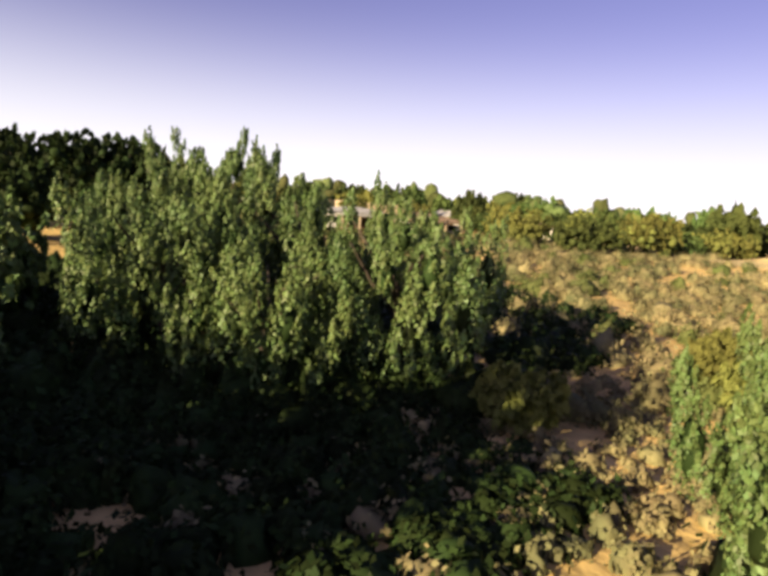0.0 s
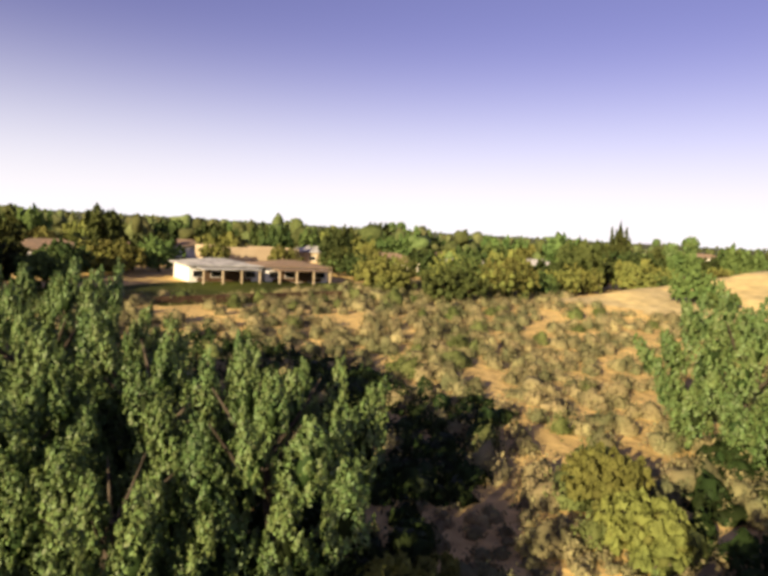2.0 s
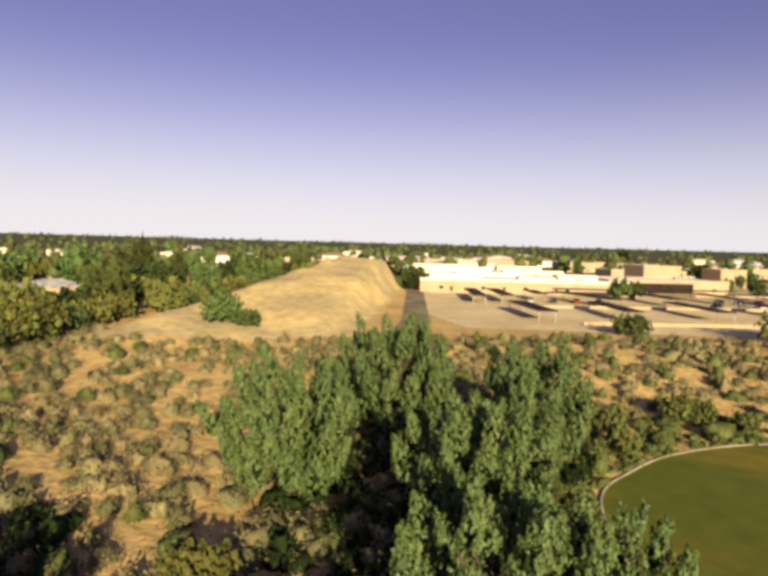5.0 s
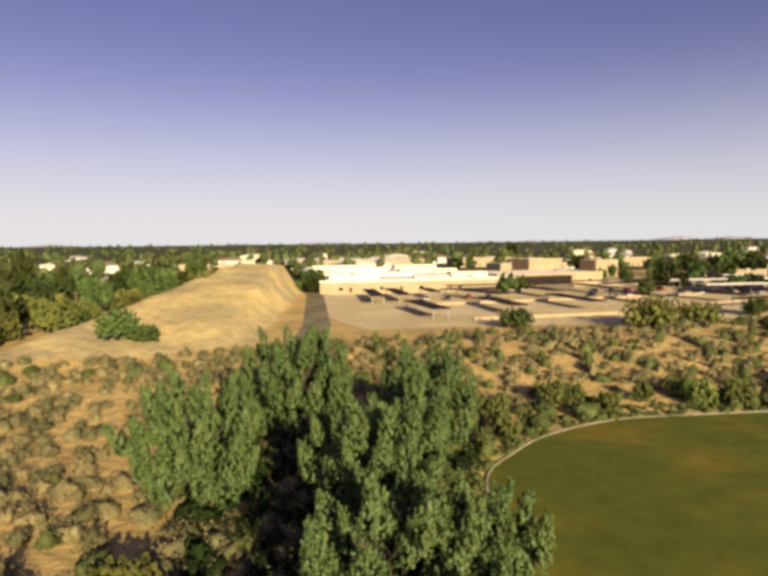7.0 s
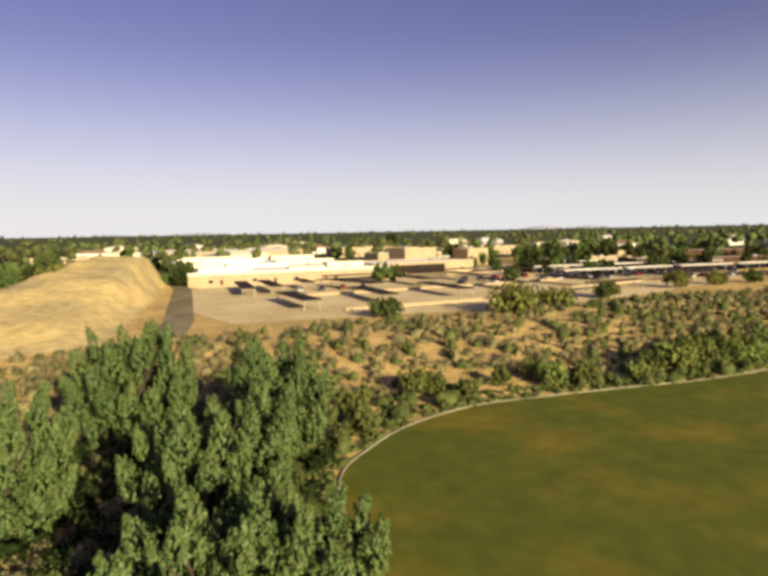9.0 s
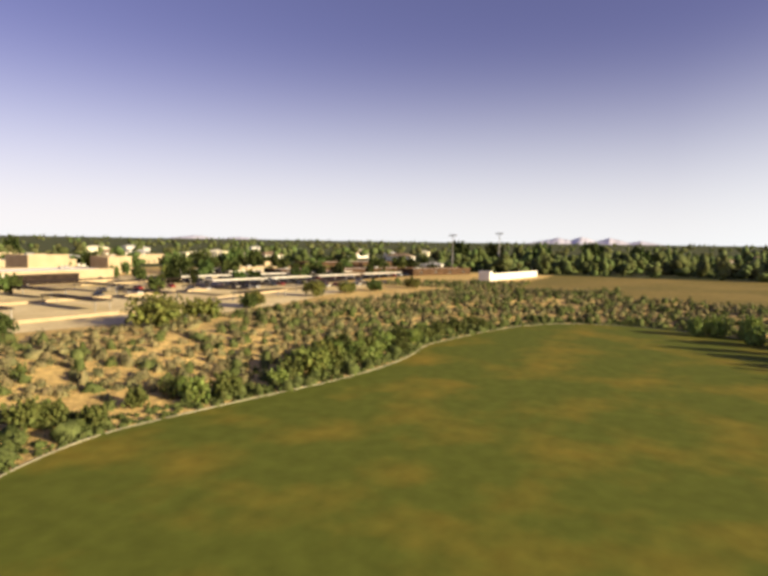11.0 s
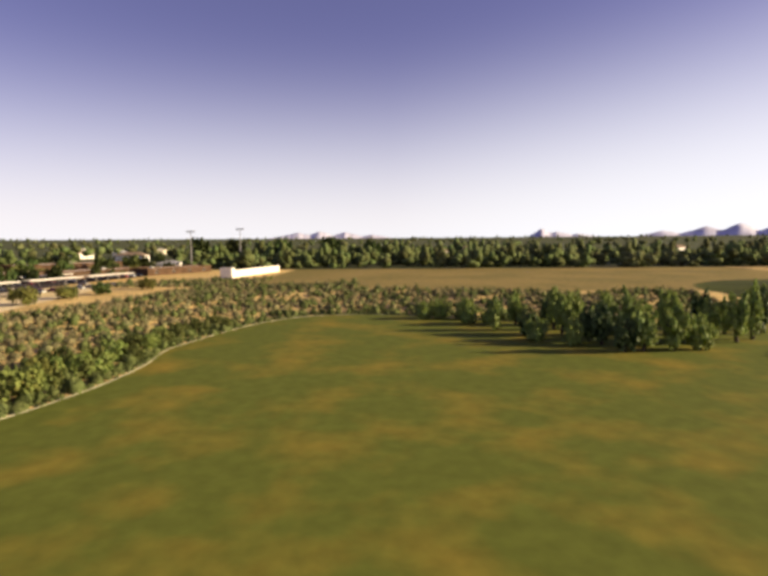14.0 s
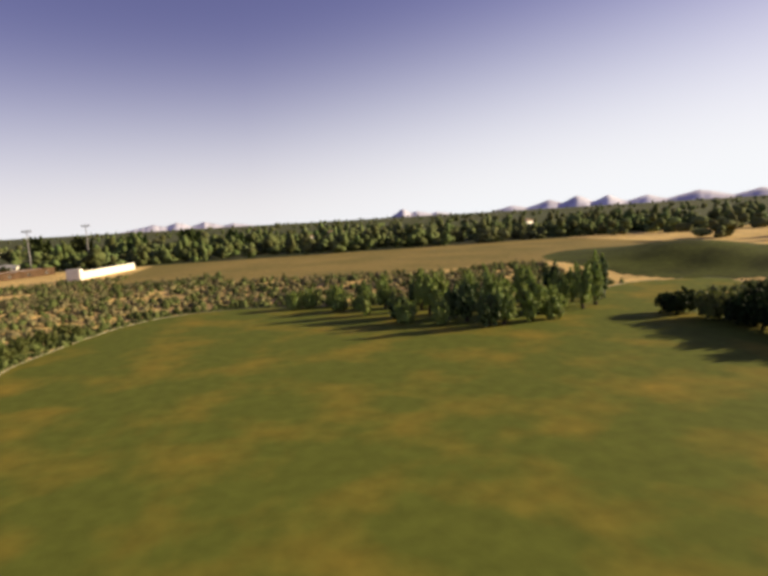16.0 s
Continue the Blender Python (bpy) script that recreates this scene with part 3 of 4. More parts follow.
for x, y in scatter(42, (176, 345), (118, 262), lambda x, y: min(abs(y - v + 0.28 * (x - 190)) for v in (176, 200, 228, 252)) < 2.2 and not (128 < x < 182 and y > 205), 6.5):
    c = copy_thing(far_kinds[int(rng.integers(0, 3))], pose(x, y, float(land(x, y)[0]), 0, 0, rng.uniform(0, 360)))
    c.scale = (rng.uniform(0.45, 0.8),) * 2 + (rng.uniform(0.5, 0.8),)
    tagged(c, "small shade tree on an island in the car park", group="car park trees")
for x, y, w, h in ((-43, 209, 0.8, 1.85), (-14, 262, 1.1, 1.3), (392, 607, 1.7, 2.4), (351, 286, 1.2, 1.5), (362, 278, 1.2, 1.3), (330, 300, 1.1, 1.2), (545, 180, 2.0, 2.6), (520, 140, 1.8, 2.4), (505, 96, 1.7, 2.5), (528, 60, 1.9, 2.6), (470, 20, 1.5, 2.2), (558, 61, 1.8, 2.5), (-135, 205, 1.4, 1.8)):
    c = copy_thing(far_kinds[1 if w > 1.3 else 2], pose(x, y, float(land(x, y)[0]), 0, 0, 40 * w))
    c.scale = (w, w, h)
    tagged(c, "tall dark shade tree rising above the suburb")

# first four are dark trees standing in for the west wall's shade
for x, y, w, h in ((52, 220, 0.9, 0.9), (55, 233, 0.95, 0.85), (58, 246, 1.1, 1.0), (61, 260, 1.1, 1.0), (112, 181, 0.9, 0.8), (118, 182, 0.7, 0.7), (146, 151, 0.7, 0.65), (206, 201, 1.1, 1.2), (217, 194, 0.9, 1.0), (314, 255, 1.0, 1.2)):
    c = copy_thing(far_kinds[2 if w < 1 and x > 70 else 1], pose(x, y, PLATEAU, 0, 0, 70 * w))
    c.scale = (w, w, h)
    tagged(c, "green tree by the school, the western four standing in for wall shade")


def woods(name, xs, ys, hs, ws, label, material, seed, lobes=2, fineness=2):
    """Far trees beyond counting: uneven clumps, several to a tree."""
    r = np.random.default_rng(seed)
    n = len(xs) * lobes
    x, y, h, w = (np.repeat(a, lobes) for a in (xs, ys, hs, ws))
    level = np.tile(np.linspace(0.25, 0.85, lobes), len(xs)) if lobes > 2 else r.uniform(0.35, 0.5, n)
    wide = np.sin(np.pi * np.clip(level, 0.15, 0.9)) if lobes > 2 else 0.6
    x = x + r.normal(0, 0.5, n) * w * wide
    y = y + r.normal(0, 0.5, n) * w * wide
    w = w * r.uniform(0.45, 0.8, n) * (1.15 - 0.5 * level if lobes > 2 else 1.2)
    z = land(x, y) + h * level * r.uniform(0.85, 1.1, n)
    tall = np.maximum(h * (0.24 if lobes > 2 else 0.5), 0.5 * w) * r.uniform(0.8, 1.2, n)
    v, f = blobs(np.stack([x, y, z], 1), w, tall, r, fineness, 0.2)
    tagged(new(name, np_mesh(name, v, f, material)), label, "trees", kind="stuff")


r = np.random.default_rng(11)
n = 2700
rad = 190 * (4200 / 190) ** r.uniform(0, 1, n) ** 0.9
azi = np.radians(r.uniform(-105, 140, n))
fx, fy = rad * np.sin(azi), rad * np.cos(azi)
ok = ~((fx > -40) & (fx < 380) & (fy > -215) & (fy < 262)) & ~((fx > -130) & (fx < 0) & (fy < 130) & (fy > 20)) & ~((fx > -40) & (fx < 300) & (fy > 200) & (fy < 330))
fx, fy = fx[ok], fy[ok]
far = np.hypot(fx, fy) > 800
for who, lobes, rough_shape in ((~far, 3, 2), (far, 2, 1)):
    k = int(who.sum())
    woods("far_woods", fx[who], fy[who], r.uniform(6, 13, k), r.uniform(3.5, 8.0, k), "far belt of green suburban trees reaching the horizon", M_FAR, 12, lobes, rough_shape)
bx, by = r.uniform(372, 560, 620), r.uniform(-330, 130, 620)
woods("tree_belt", bx, by, r.uniform(5, 11, 620) * r.choice([0.6, 0.8, 1.0, 1.1, 1.55], 620), r.uniform(2.6, 6.0, 620), "belt of tall green trees behind the dry field", M_FAR, 13, 5)


# brush on the slopes
def brush(name, pts, heights, widths, per, size, material, label, seed):
    """Rounded bushes: an uneven dome each, with loose sprigs standing off it."""
    r = np.random.default_rng(seed)
    n = len(pts)
    base = np.column_stack([pts, land(pts[:, 0], pts[:, 1]) - 0.05])
    v1, f1 = blobs(base, widths * 0.62, heights * 0.7, r, 3 if n < 1500 else 4, 0.24)
    d = r.normal(0, 1, (n, per, 3))
    d /= np.linalg.norm(d, axis=2, keepdims=True)
    d[:, :, 2] = np.abs(d[:, :, 2])
    off = d * r.uniform(0.55, 1.0, (n, per, 1)) * (1 + 0.22 * np.sin(5 * np.arctan2(d[:, :, 1:2], d[:, :, 0:1]) + r.uniform(0, 6.28, (n, 1, 1)))) * np.stack([widths, widths, heights], 1)[:, None, :]
    v2, q = leaves((base[:, None, :] + off).reshape(-1, 3), d.reshape(-1, 3), size, r, 1.5)
    f2 = np.concatenate([q[:, :3], q[:, [0, 2, 3]]])
    tagged(new(name, np_mesh(name, np.concatenate([v1, v2]), np.concatenate([f1, f2 + len(v1)]), material)), label, "brush", kind="stuff")


r = np.random.default_rng(21)


def jittered(x0, x1, y0, y1, step):
    """Evenly spread but irregular places."""
    a, b = np.meshgrid(np.arange(x0, x1, step), np.arange(y0, y1, step))
    a = a + 0.5 * step * (np.arange(a.shape[0]) % 2)[:, None]
    return np.column_stack([a.ravel() + r.uniform(-0.42, 0.42, a.size) * step, b.ravel() + r.uniform(-0.42, 0.42, a.size) * step])


grid = np.concatenate([jittered(-75, 22, 22, 118, 2.3), jittered(22, 105, -150, 115, 2.6), jittered(105, 310, -150, 118, 2.4), jittered(4, 22, -150, 22, 2.2)])
px, py = grid[:, 0], grid[:, 1]
d = edge_distance(px, py)
nw = (px < 40) & (py > 22) & (py < 116) & (px > -66) & (d > 2)
slope = (d > 0.8) & ((d < 52) | (d < 80) & (px > 215) & (py > 15) | (d < 125) & (px > 150) & (py > 58)) & (px > 20) & (py > -150) | (d > 0.8) & (d < 7) & (px > 4) & (py > 14)
off_yard = ~((px > 34) & (py > 112 - 0.2 * (px - 34)) & (px < 232)) & ~((px > -31) & (px < 48) & (py > 103))
clumps = waves(px, py, 9.0) + 0.6 * waves(px + 40, py, 3.1)
knoll = ((px - 182) / 52) ** 2 + ((py + 138) / 46) ** 2 < 1
sel = (nw | slope) & off_yard & ~knoll & ~((px > -27) & (px < -13) & (py < 28)) & (clumps + r.normal(0, 0.7, len(px)) > -0.62)
pts = np.column_stack([px, py])[sel]
dd = d[sel]
lawnside = (dd < 8.5 + 3.5 * waves(pts[:, 0], pts[:, 1], 6.0)) & (pts[:, 0] > 4)
green = lawnside | (r.uniform(0, 1, len(pts)) < np.where(pts[:, 0] > 105, 0.36, np.where(pts[:, 0] > 30, 0.25, 0.12)))
for nm, who, m, lab, hh, sd in (("dry_brush", ~green, M_SAGE, "dry tan and olive desert scrub covering the slope", (0.9, 1.9), 22), ("green_brush", green, M_REED, "greener scrub along the foot of the slope", (1.2, 2.8), 23)):
    for stretch, per, size in ((pts[:, 0] < 22, 300, 0.15), ((pts[:, 0] >= 22) & (pts[:, 0] < 115), 110, 0.20), (pts[:, 0] >= 115, 40, 0.36)):
        p = pts[who & stretch]
        w = r.uniform(0.55, 1.2, len(p)) * np.where(p[:, 0] < 22, 1.15, 1.0) * (1.35 if m is M_REED else 1.25) * np.where(r.uniform(0, 1, len(p)) < 0.15, 1.45, 1.0)
        brush(nm, p, np.clip(r.uniform(*hh, len(p)), 0, 1.6 * w), w, per, size, m, lab, sd + per)
ux, uy = r.uniform(14, 190, 26000), r.uniform(-60, 62, 26000)
ud = edge_distance(ux, uy)
keep = (ud > 0.35) & (ud < 4.4)
p = np.column_stack([ux, uy])[keep]
brush("edge_grass", p, r.uniform(0.25, 0.8, len(p)), r.uniform(0.4, 0.9, len(p)), 24, 0.2, M_REED, "rough green grass along the outside of the kerb", 28)
# thicket under the trees of the wash, its near-black leaves painting deeper shade
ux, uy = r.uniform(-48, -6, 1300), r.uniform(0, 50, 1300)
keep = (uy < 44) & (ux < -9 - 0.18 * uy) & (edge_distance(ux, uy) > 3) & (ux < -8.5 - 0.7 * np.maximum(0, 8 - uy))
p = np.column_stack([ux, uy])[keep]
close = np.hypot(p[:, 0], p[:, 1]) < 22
brush("undergrowth", p[close], r.uniform(0.5, 1.5, close.sum()), r.uniform(0.6, 1.2, close.sum()), 150, 0.15, M_LEAF_D, "thicket with leaves coloured near-black to deepen the cottonwoods' shade", 24)
brush("undergrowth", p[~close], r.uniform(0.8, 2.0, (~close).sum()), r.uniform(0.8, 1.5, (~close).sum()), 60, 0.24, M_LEAF_D, "thicket with leaves coloured near-black to deepen the cottonwoods' shade", 27)
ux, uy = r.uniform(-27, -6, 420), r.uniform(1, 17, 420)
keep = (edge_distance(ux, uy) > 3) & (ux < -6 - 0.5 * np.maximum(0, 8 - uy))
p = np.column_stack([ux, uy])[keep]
brush("undergrowth", p, r.uniform(0.4, 1.1, len(p)), r.uniform(0.7, 1.2, len(p)), 80, 0.17, M_LEAF_D, "low thicket coloured near-black to deepen shade on the wash's floor", 29)
# same near-black leaves paint the shade between the lawn's cottonwoods
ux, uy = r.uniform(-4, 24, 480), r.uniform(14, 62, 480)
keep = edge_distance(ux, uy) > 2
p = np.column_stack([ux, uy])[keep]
brush("undergrowth", p, r.uniform(0.8, 2.2, len(p)), r.uniform(0.8, 1.6, len(p)), 50, 0.24, M_LEAF_D, "thicket coloured near-black for the shade between the cottonwoods by the lawn", 25)
ux, uy = r.uniform(-16, 2, 420), r.uniform(4, 30, 420)
keep = edge_distance(ux, uy) > 1.5
p = np.column_stack([ux, uy])[keep]
brush("dry_grass", p, r.uniform(0.3, 0.8, len(p)), r.uniform(0.3, 0.8, len(p)), 60, 0.14, M_SAGE, "tufts of dry yellow grass on the sandy ground", 26)


# ---------------------------------------------------------------- buildings
def block(name, x, y, turn, w, d, h, label, wall=M_TAN, roof=M_ROOF, category="building", parapet=0.5, windows=6, doors=1, band=None, units=0, seed=0, z=None):
    """A flat-roofed building: walls, roof deck, parapet, doors and windows in its front, machines on its roof. Its front faces -y before turning."""
    rg = random.Random(seed)
    b = new(name)
    b.matrix_world = pose(x, y, float(land(x, y)[0]) if z is None else z, 0, 0, turn)
    tagged(b, label, category)
    bm = bmesh.new()
    box(bm, -w / 2, -d / 2, -0.6, w / 2, d / 2, h)
    part("wall", bm, wall, b)
    bm = bmesh.new()
    box(bm, -w / 2 + 0.3, -d / 2 + 0.3, h + 0.004, w / 2 - 0.3, d / 2 - 0.3, h + 0.1)
    part("roof", bm, roof, b, "white coated flat roof" if roof is M_ROOF else "")
    bm = bmesh.new()
    for x0, y0, x1, y1 in ((-w / 2 - 0.05, -d / 2 - 0.05, w / 2 + 0.05, -d / 2 + 0.25), (-w / 2 - 0.05, d / 2 - 0.25, w / 2 + 0.05, d / 2 + 0.05),
                           (-w / 2 - 0.05, -d / 2 + 0.25, -w / 2 + 0.25, d / 2 - 0.25), (w / 2 - 0.25, -d / 2 + 0.25, w / 2 + 0.05, d / 2 - 0.25)):
        box(bm, x0, y0, h - 0.25, x1, y1, h + parapet)
    part("parapet", bm, band or wall, b)
    for i in range(windows):
        wx = -w / 2 + w * (i + 0.5) / windows
        win = one_box("window", (wx - 0.9, -d / 2 - 0.06, 1.0, wx + 0.9, -d / 2 + 0.1, 2.3), M_STEEL, b, 0.02)
        one_box("pane", (wx - 0.8, -d / 2 - 0.075, 1.1, wx + 0.8, -d / 2 - 0.05, 2.2), M_DARK, win, 0)
    for i in range(doors):
        wx = -w / 2 + w * (i + 0.5) / doors + 1.8
        one_box("door", (wx - 0.55, -d / 2 - 0.08, 0.0, wx + 0.55, -d / 2 + 0.1, 2.15), M_BROWN, b, 0.02)
    for i in range(units):
        ux, uy = rg.uniform(-w * 0.42, w * 0.42), rg.uniform(-d * 0.4, d * 0.4)
        u = one_box("roof_unit", (ux - 1.0, uy - 0.8, h + 0.1, ux + 1.0, uy + 0.8, h + 1.1), M_STEEL, b, 0.08)
        bm = bmesh.new()
        tube(bm, (ux, uy, h + 1.08), (ux, uy, h + 1.22), 0.55, 0.5, 12)
        part("fan_cowl", bm, M_STEEL, u)
    return b


YARD = PLATEAU + 0.05
block("school_building", 103.5, 281.2, -10, 78, 150, 4.4, "long low white-roofed school with cream front wall", wall=M_TAN, band=M_WHITE, windows=5, doors=4, units=14, seed=1, z=YARD)
block("school_building", 154, 224, -3, 52, 26, 5.0, "tan stucco school wing with entrance shade painted on its front", windows=4, doors=1, units=3, seed=2, z=YARD)
block("school_hall", 190, 274, -3, 20, 18, 9.5, "taller tan school hall behind the wings", windows=3, doors=1, units=2, seed=3, z=YARD)
block("school_building", 132, 432, -10, 96, 90, 8.0, "second large white-roofed school building farther back", windows=8, doors=2, units=8, seed=6, z=YARD)
block("school_hall", 222, 262, -3, 14, 14, 8.5, "tan upper storey of the school with a dark shaded side", windows=2, doors=1, units=1, seed=4, z=YARD)
# flat dark slab on the front wall stands in for a deep entrance's shade
one_box("recess", (-16, -13.4, 0.2, 10, -12.9, 4.2), M_CANOPY_SHADE, bpy.data.objects["school_building.001"], 0.05, "dark slab painting the shade of a set-back entrance")

for j, (sx, sy, sw, sd, sh) in enumerate([(-24, -58, 20, 6, 1.5), (6, -66, 14, 5, 1.2), (26, -52, 16, 8, 1.9), (-8, -38, 26, 7, 1.6), (-28, -22, 14, 6, 1.8), (18, -16, 28, 8, 2.0), (-12, 8, 30, 8, 2.2), (24, 34, 24, 9, 2.4), (-20, 44, 26, 8, 2.4)]):
    one_box("roof_screen", (sx - sw / 2, sy - sd / 2, 4.504, sx + sw / 2, sy + sd / 2, 4.5 + sh), M_CREAM if j % 3 else M_WHITE, bpy.data.objects["school_building"], 0.06, "pale stucco screen round the roof machinery")


def house(name, x, y, turn, w, d, h, rise, label, roof=M_TILE, wall=M_TAN, posts=4, z=None):
    """A single-storey house with a hipped roof, windows, a door and a veranda on posts. Its front faces -y before turning."""
    b = new(name)
    b.matrix_world = pose(x, y, float(land(x, y)[0]) if z is None else z, 0, 0, turn)
    tagged(b, label, "house")
    one_box("wall", (-w / 2, -d / 2, -0.5, w / 2, d / 2, h), wall, b, 0.03)
    bm = bmesh.new()
    e, r0 = 0.7, min(w, d) / 2
    low = [(-w / 2 - e, -d / 2 - e), (w / 2 + e, -d / 2 - e), (w / 2 + e, d / 2 + e), (-w / 2 - e, d / 2 + e)]
    va = [bm.verts.new((a, c, h + 0.02)) for a, c in low]
    vb = [bm.verts.new((a, c, h + 0.2)) for a, c in low]
    ra, rb = bm.verts.new((-w / 2 + r0, 0, h + rise)), bm.verts.new((w / 2 - r0 + 0.05, 0, h + rise))
    bm.faces.new(va[::-1])
    for i in range(4):
        bm.faces.new((va[i], va[(i + 1) % 4], vb[(i + 1) % 4], vb[i]))
    bm.faces.new((vb[0], vb[1], rb, ra))
    bm.faces.new((vb[1], vb[2], rb))
    bm.faces.new((vb[2], vb[3], ra, rb))
    bm.faces.new((vb[3], vb[0], ra))
    part("roof", bm, roof, b)
    for i in range(4):
        wx = -w / 2 + w * (i + 0.5) / 4
        if i == 2:
            one_box("door", (wx - 0.5, -d / 2 - 0.06, 0, wx + 0.5, -d / 2 + 0.1, 2.05), M_BROWN, b, 0.02)
            continue
        win = one_box("window", (wx - 1.0, -d / 2 - 0.06, 0.8, wx + 1.0, -d / 2 + 0.1, 2.1), M_WHITE, b, 0.02)
        one_box("pane", (wx - 0.9, -d / 2 - 0.075, 0.9, wx + 0.9, -d / 2 - 0.05, 2.0), M_DARK, win, 0)
    if posts:
        one_box("veranda_roof", (-w / 2 + 1, -d / 2 - 4.2, h - 0.35, w / 2 - 1, -d / 2 - 0.71, h - 0.15), roof, b, 0.03)
        for i in range(posts):
            wx = -w / 2 + 1.3 + (w - 2.6) * i / (posts - 1)
            one_box("post", (wx - 0.13, -d / 2 - 4.05, -0.3, wx + 0.13, -d / 2 - 3.8, h - 0.352), M_TAN, b, 0.02)
    return b


for hx, hy, ht, rf, lab in ((-87.0, 78.5, 66, M_GREY, "low white house with pale grey roof and dark porch"), (-81.0, 91.5, 62, M_TILE, "low white house with tan tiled roof and dark porch")):
    hs = house("house", hx, hy, ht, 12.5, 10, 2.8, 1.2, lab, rf, M_WHITE, posts=4)
    # brown panel over the front wall paints the veranda's shade
    one_box("porch_screen", (-4.9, -5.05, 0.1, 4.9, -4.9, 2.4), M_BROWN, hs, 0, "dark panel painting the shade under the porch")
block("house", -109, 108, 62, 22, 12, 4.6, "tan flat-roofed house behind the low one", wall=M_TAN, roof=M_TAN, category="house", windows=3, doors=1, seed=8)
for i, (x, y, t, w) in enumerate([(-120, 150, 40, 18), (-92, 178, 30, 20), (-66, 222, 20, 18), (-150, 118, 60, 22), (-48, 236, 15, 16), (-128, 70, 70, 16), (-20, 300, 10, 22), (-104, 232, 25, 20), (-70, 152, 30, 16), (-88, 138, 38, 17), (-60, 176, 24, 15)]):
    house("house", x, y, t, w, 11, 3.2, 2.0, "pale stucco house half hidden among trees", M_TILE if i % 2 else M_GREY, M_WHITE if i % 2 else M_TAN, posts=0)

for x, y, t, w in [(620, -40, 10, 24), (560, -140, 20, 26), (690, -210, 15, 24), (640, 40, 5, 28), (760, -90, 10, 30), (600, -260, 25, 22), (720, -330, 20, 26), (520, 230, -20, 24), (600, 320, -10, 26), (450, 330, -10, 22), (380, 450, 0, 26), (250, 520, 0, 24), (60, 560, 0, 26), (-40, 480, 5, 24), (-150, 330, 25, 22), (-170, 190, 50, 20)]:
    house("house", x, y, t - 70 if x > 450 and y < 300 else t, w, 14, 5.5, 3.0, "pale two-storey house among far trees", M_TILE, M_WHITE, posts=0)

# small pale houses scattered through the far suburb
rh = random.Random(19)
FAR_HOUSES = [house("house", 330, 420, 0, 17, 11, 3.4, 1.6, "pale low house among far suburban trees", M_GREY, M_WHITE, posts=0), house("house", 180, 560, 8, 20, 12, 3.6, 1.4, "cream low house among far suburban trees", M_CREAM, M_CREAM, posts=0)]
for k in range(54):
    az, dist = radians(rh.uniform(-22, 72)), rh.uniform(360, 1000)
    x, y = dist * math.sin(az), dist * math.cos(az)
    if (y > 330 or x > 380) and (az > 0.3 or k % 3 == 0):
        c = copy_thing(FAR_HOUSES[k % 2], pose(x, y, float(land(x, y)[0]), 0, 0, rh.uniform(-25, 25)))
        c.scale = (rh.uniform(0.9, 1.7), rh.uniform(0.9, 1.4), rh.uniform(1.0, 1.9))

# low garden wall before the houses
bm = bmesh.new()
box(bm, -30, -0.2, -0.5, 24, 0.2, 1.1, 0.03)
me = bpy.data.meshes.new("garden_wall")
bm.to_mesh(me)
bm.free()
me.materials.append(M_BROWN)
gw = new("garden_wall", me)
gw.matrix_world = pose(-61, 62, float(land(-61, 62)[0]), 0, 0, 76)
tagged(gw, "low brown masonry wall along the edge of the house's garden", "wall", kind="structure")

# white wall at the far field's corner
bm = bmesh.new()
box(bm, 0, -0.25, -0.5, 62, 0.25, 3.5, 0.05)
box(bm, -3, -3, -0.5, 0, 3, 5.0, 0.05)
me = bpy.data.meshes.new("white_wall")
bm.to_mesh(me)
bm.free()
me.materials.append(M_WHITE)
ww = new("white_wall", me)
ww.matrix_world = pose(287, 80, PLATEAU, 0, 0, -11)
tagged(ww, "long white sunlit wall at the edge of the dry field", "wall", kind="structure")


for x, y, t, w in ((96, 116, -8, 64), (118, 152, -6, 96), (176, 124, 3, 70), (82, 204, -9, 58), (190, 196, -4, 70)):
    bm = bmesh.new()
    box(bm, -w / 2, -0.15, -0.3, w / 2, 0.15, 0.6, 0.03)
    box(bm, -w / 2 - 0.03, -0.2, 0.6, w / 2 + 0.03, 0.2, 0.68)
    me = bpy.data.meshes.new("yard_wall")
    bm.to_mesh(me)
    bm.free()
    me.materials.append(M_TAN)
    ob = new("yard_wall", me)
    ob.matrix_world = pose(x, y, YARD, 0, 0, t)
    tagged(ob, "low pale block wall across the school yard", "wall", kind="structure")


def light_pole(x, y, h):
    p = new("light_pole")
    p.location = (x, y, float(land(x, y)[0]))
    tagged(p, "tall steel sports-field light pole with a lamp bank", "light pole", "sports light poles")
    bm = bmesh.new()
    tube(bm, (0, 0, -0.3), (0, 0, h), 0.45, 0.22, 10)
    part("pole", bm, M_STEEL, p)
    arm = one_box("cross_arm", (-0.2, -2.6, h - 0.1, 0.2, 2.6, h + 0.15), M_STEEL, p, 0.02)
    for i in range(5):
        one_box("floodlight", (-0.55, -2.6 + i * 1.1, h - 0.9, 0.1, -1.8 + i * 1.1, h - 0.15), M_STEEL, arm, 0.1)


for x, y, h in ((415, 108, 26), (380, 130, 24)):
    light_pole(x, y, h)

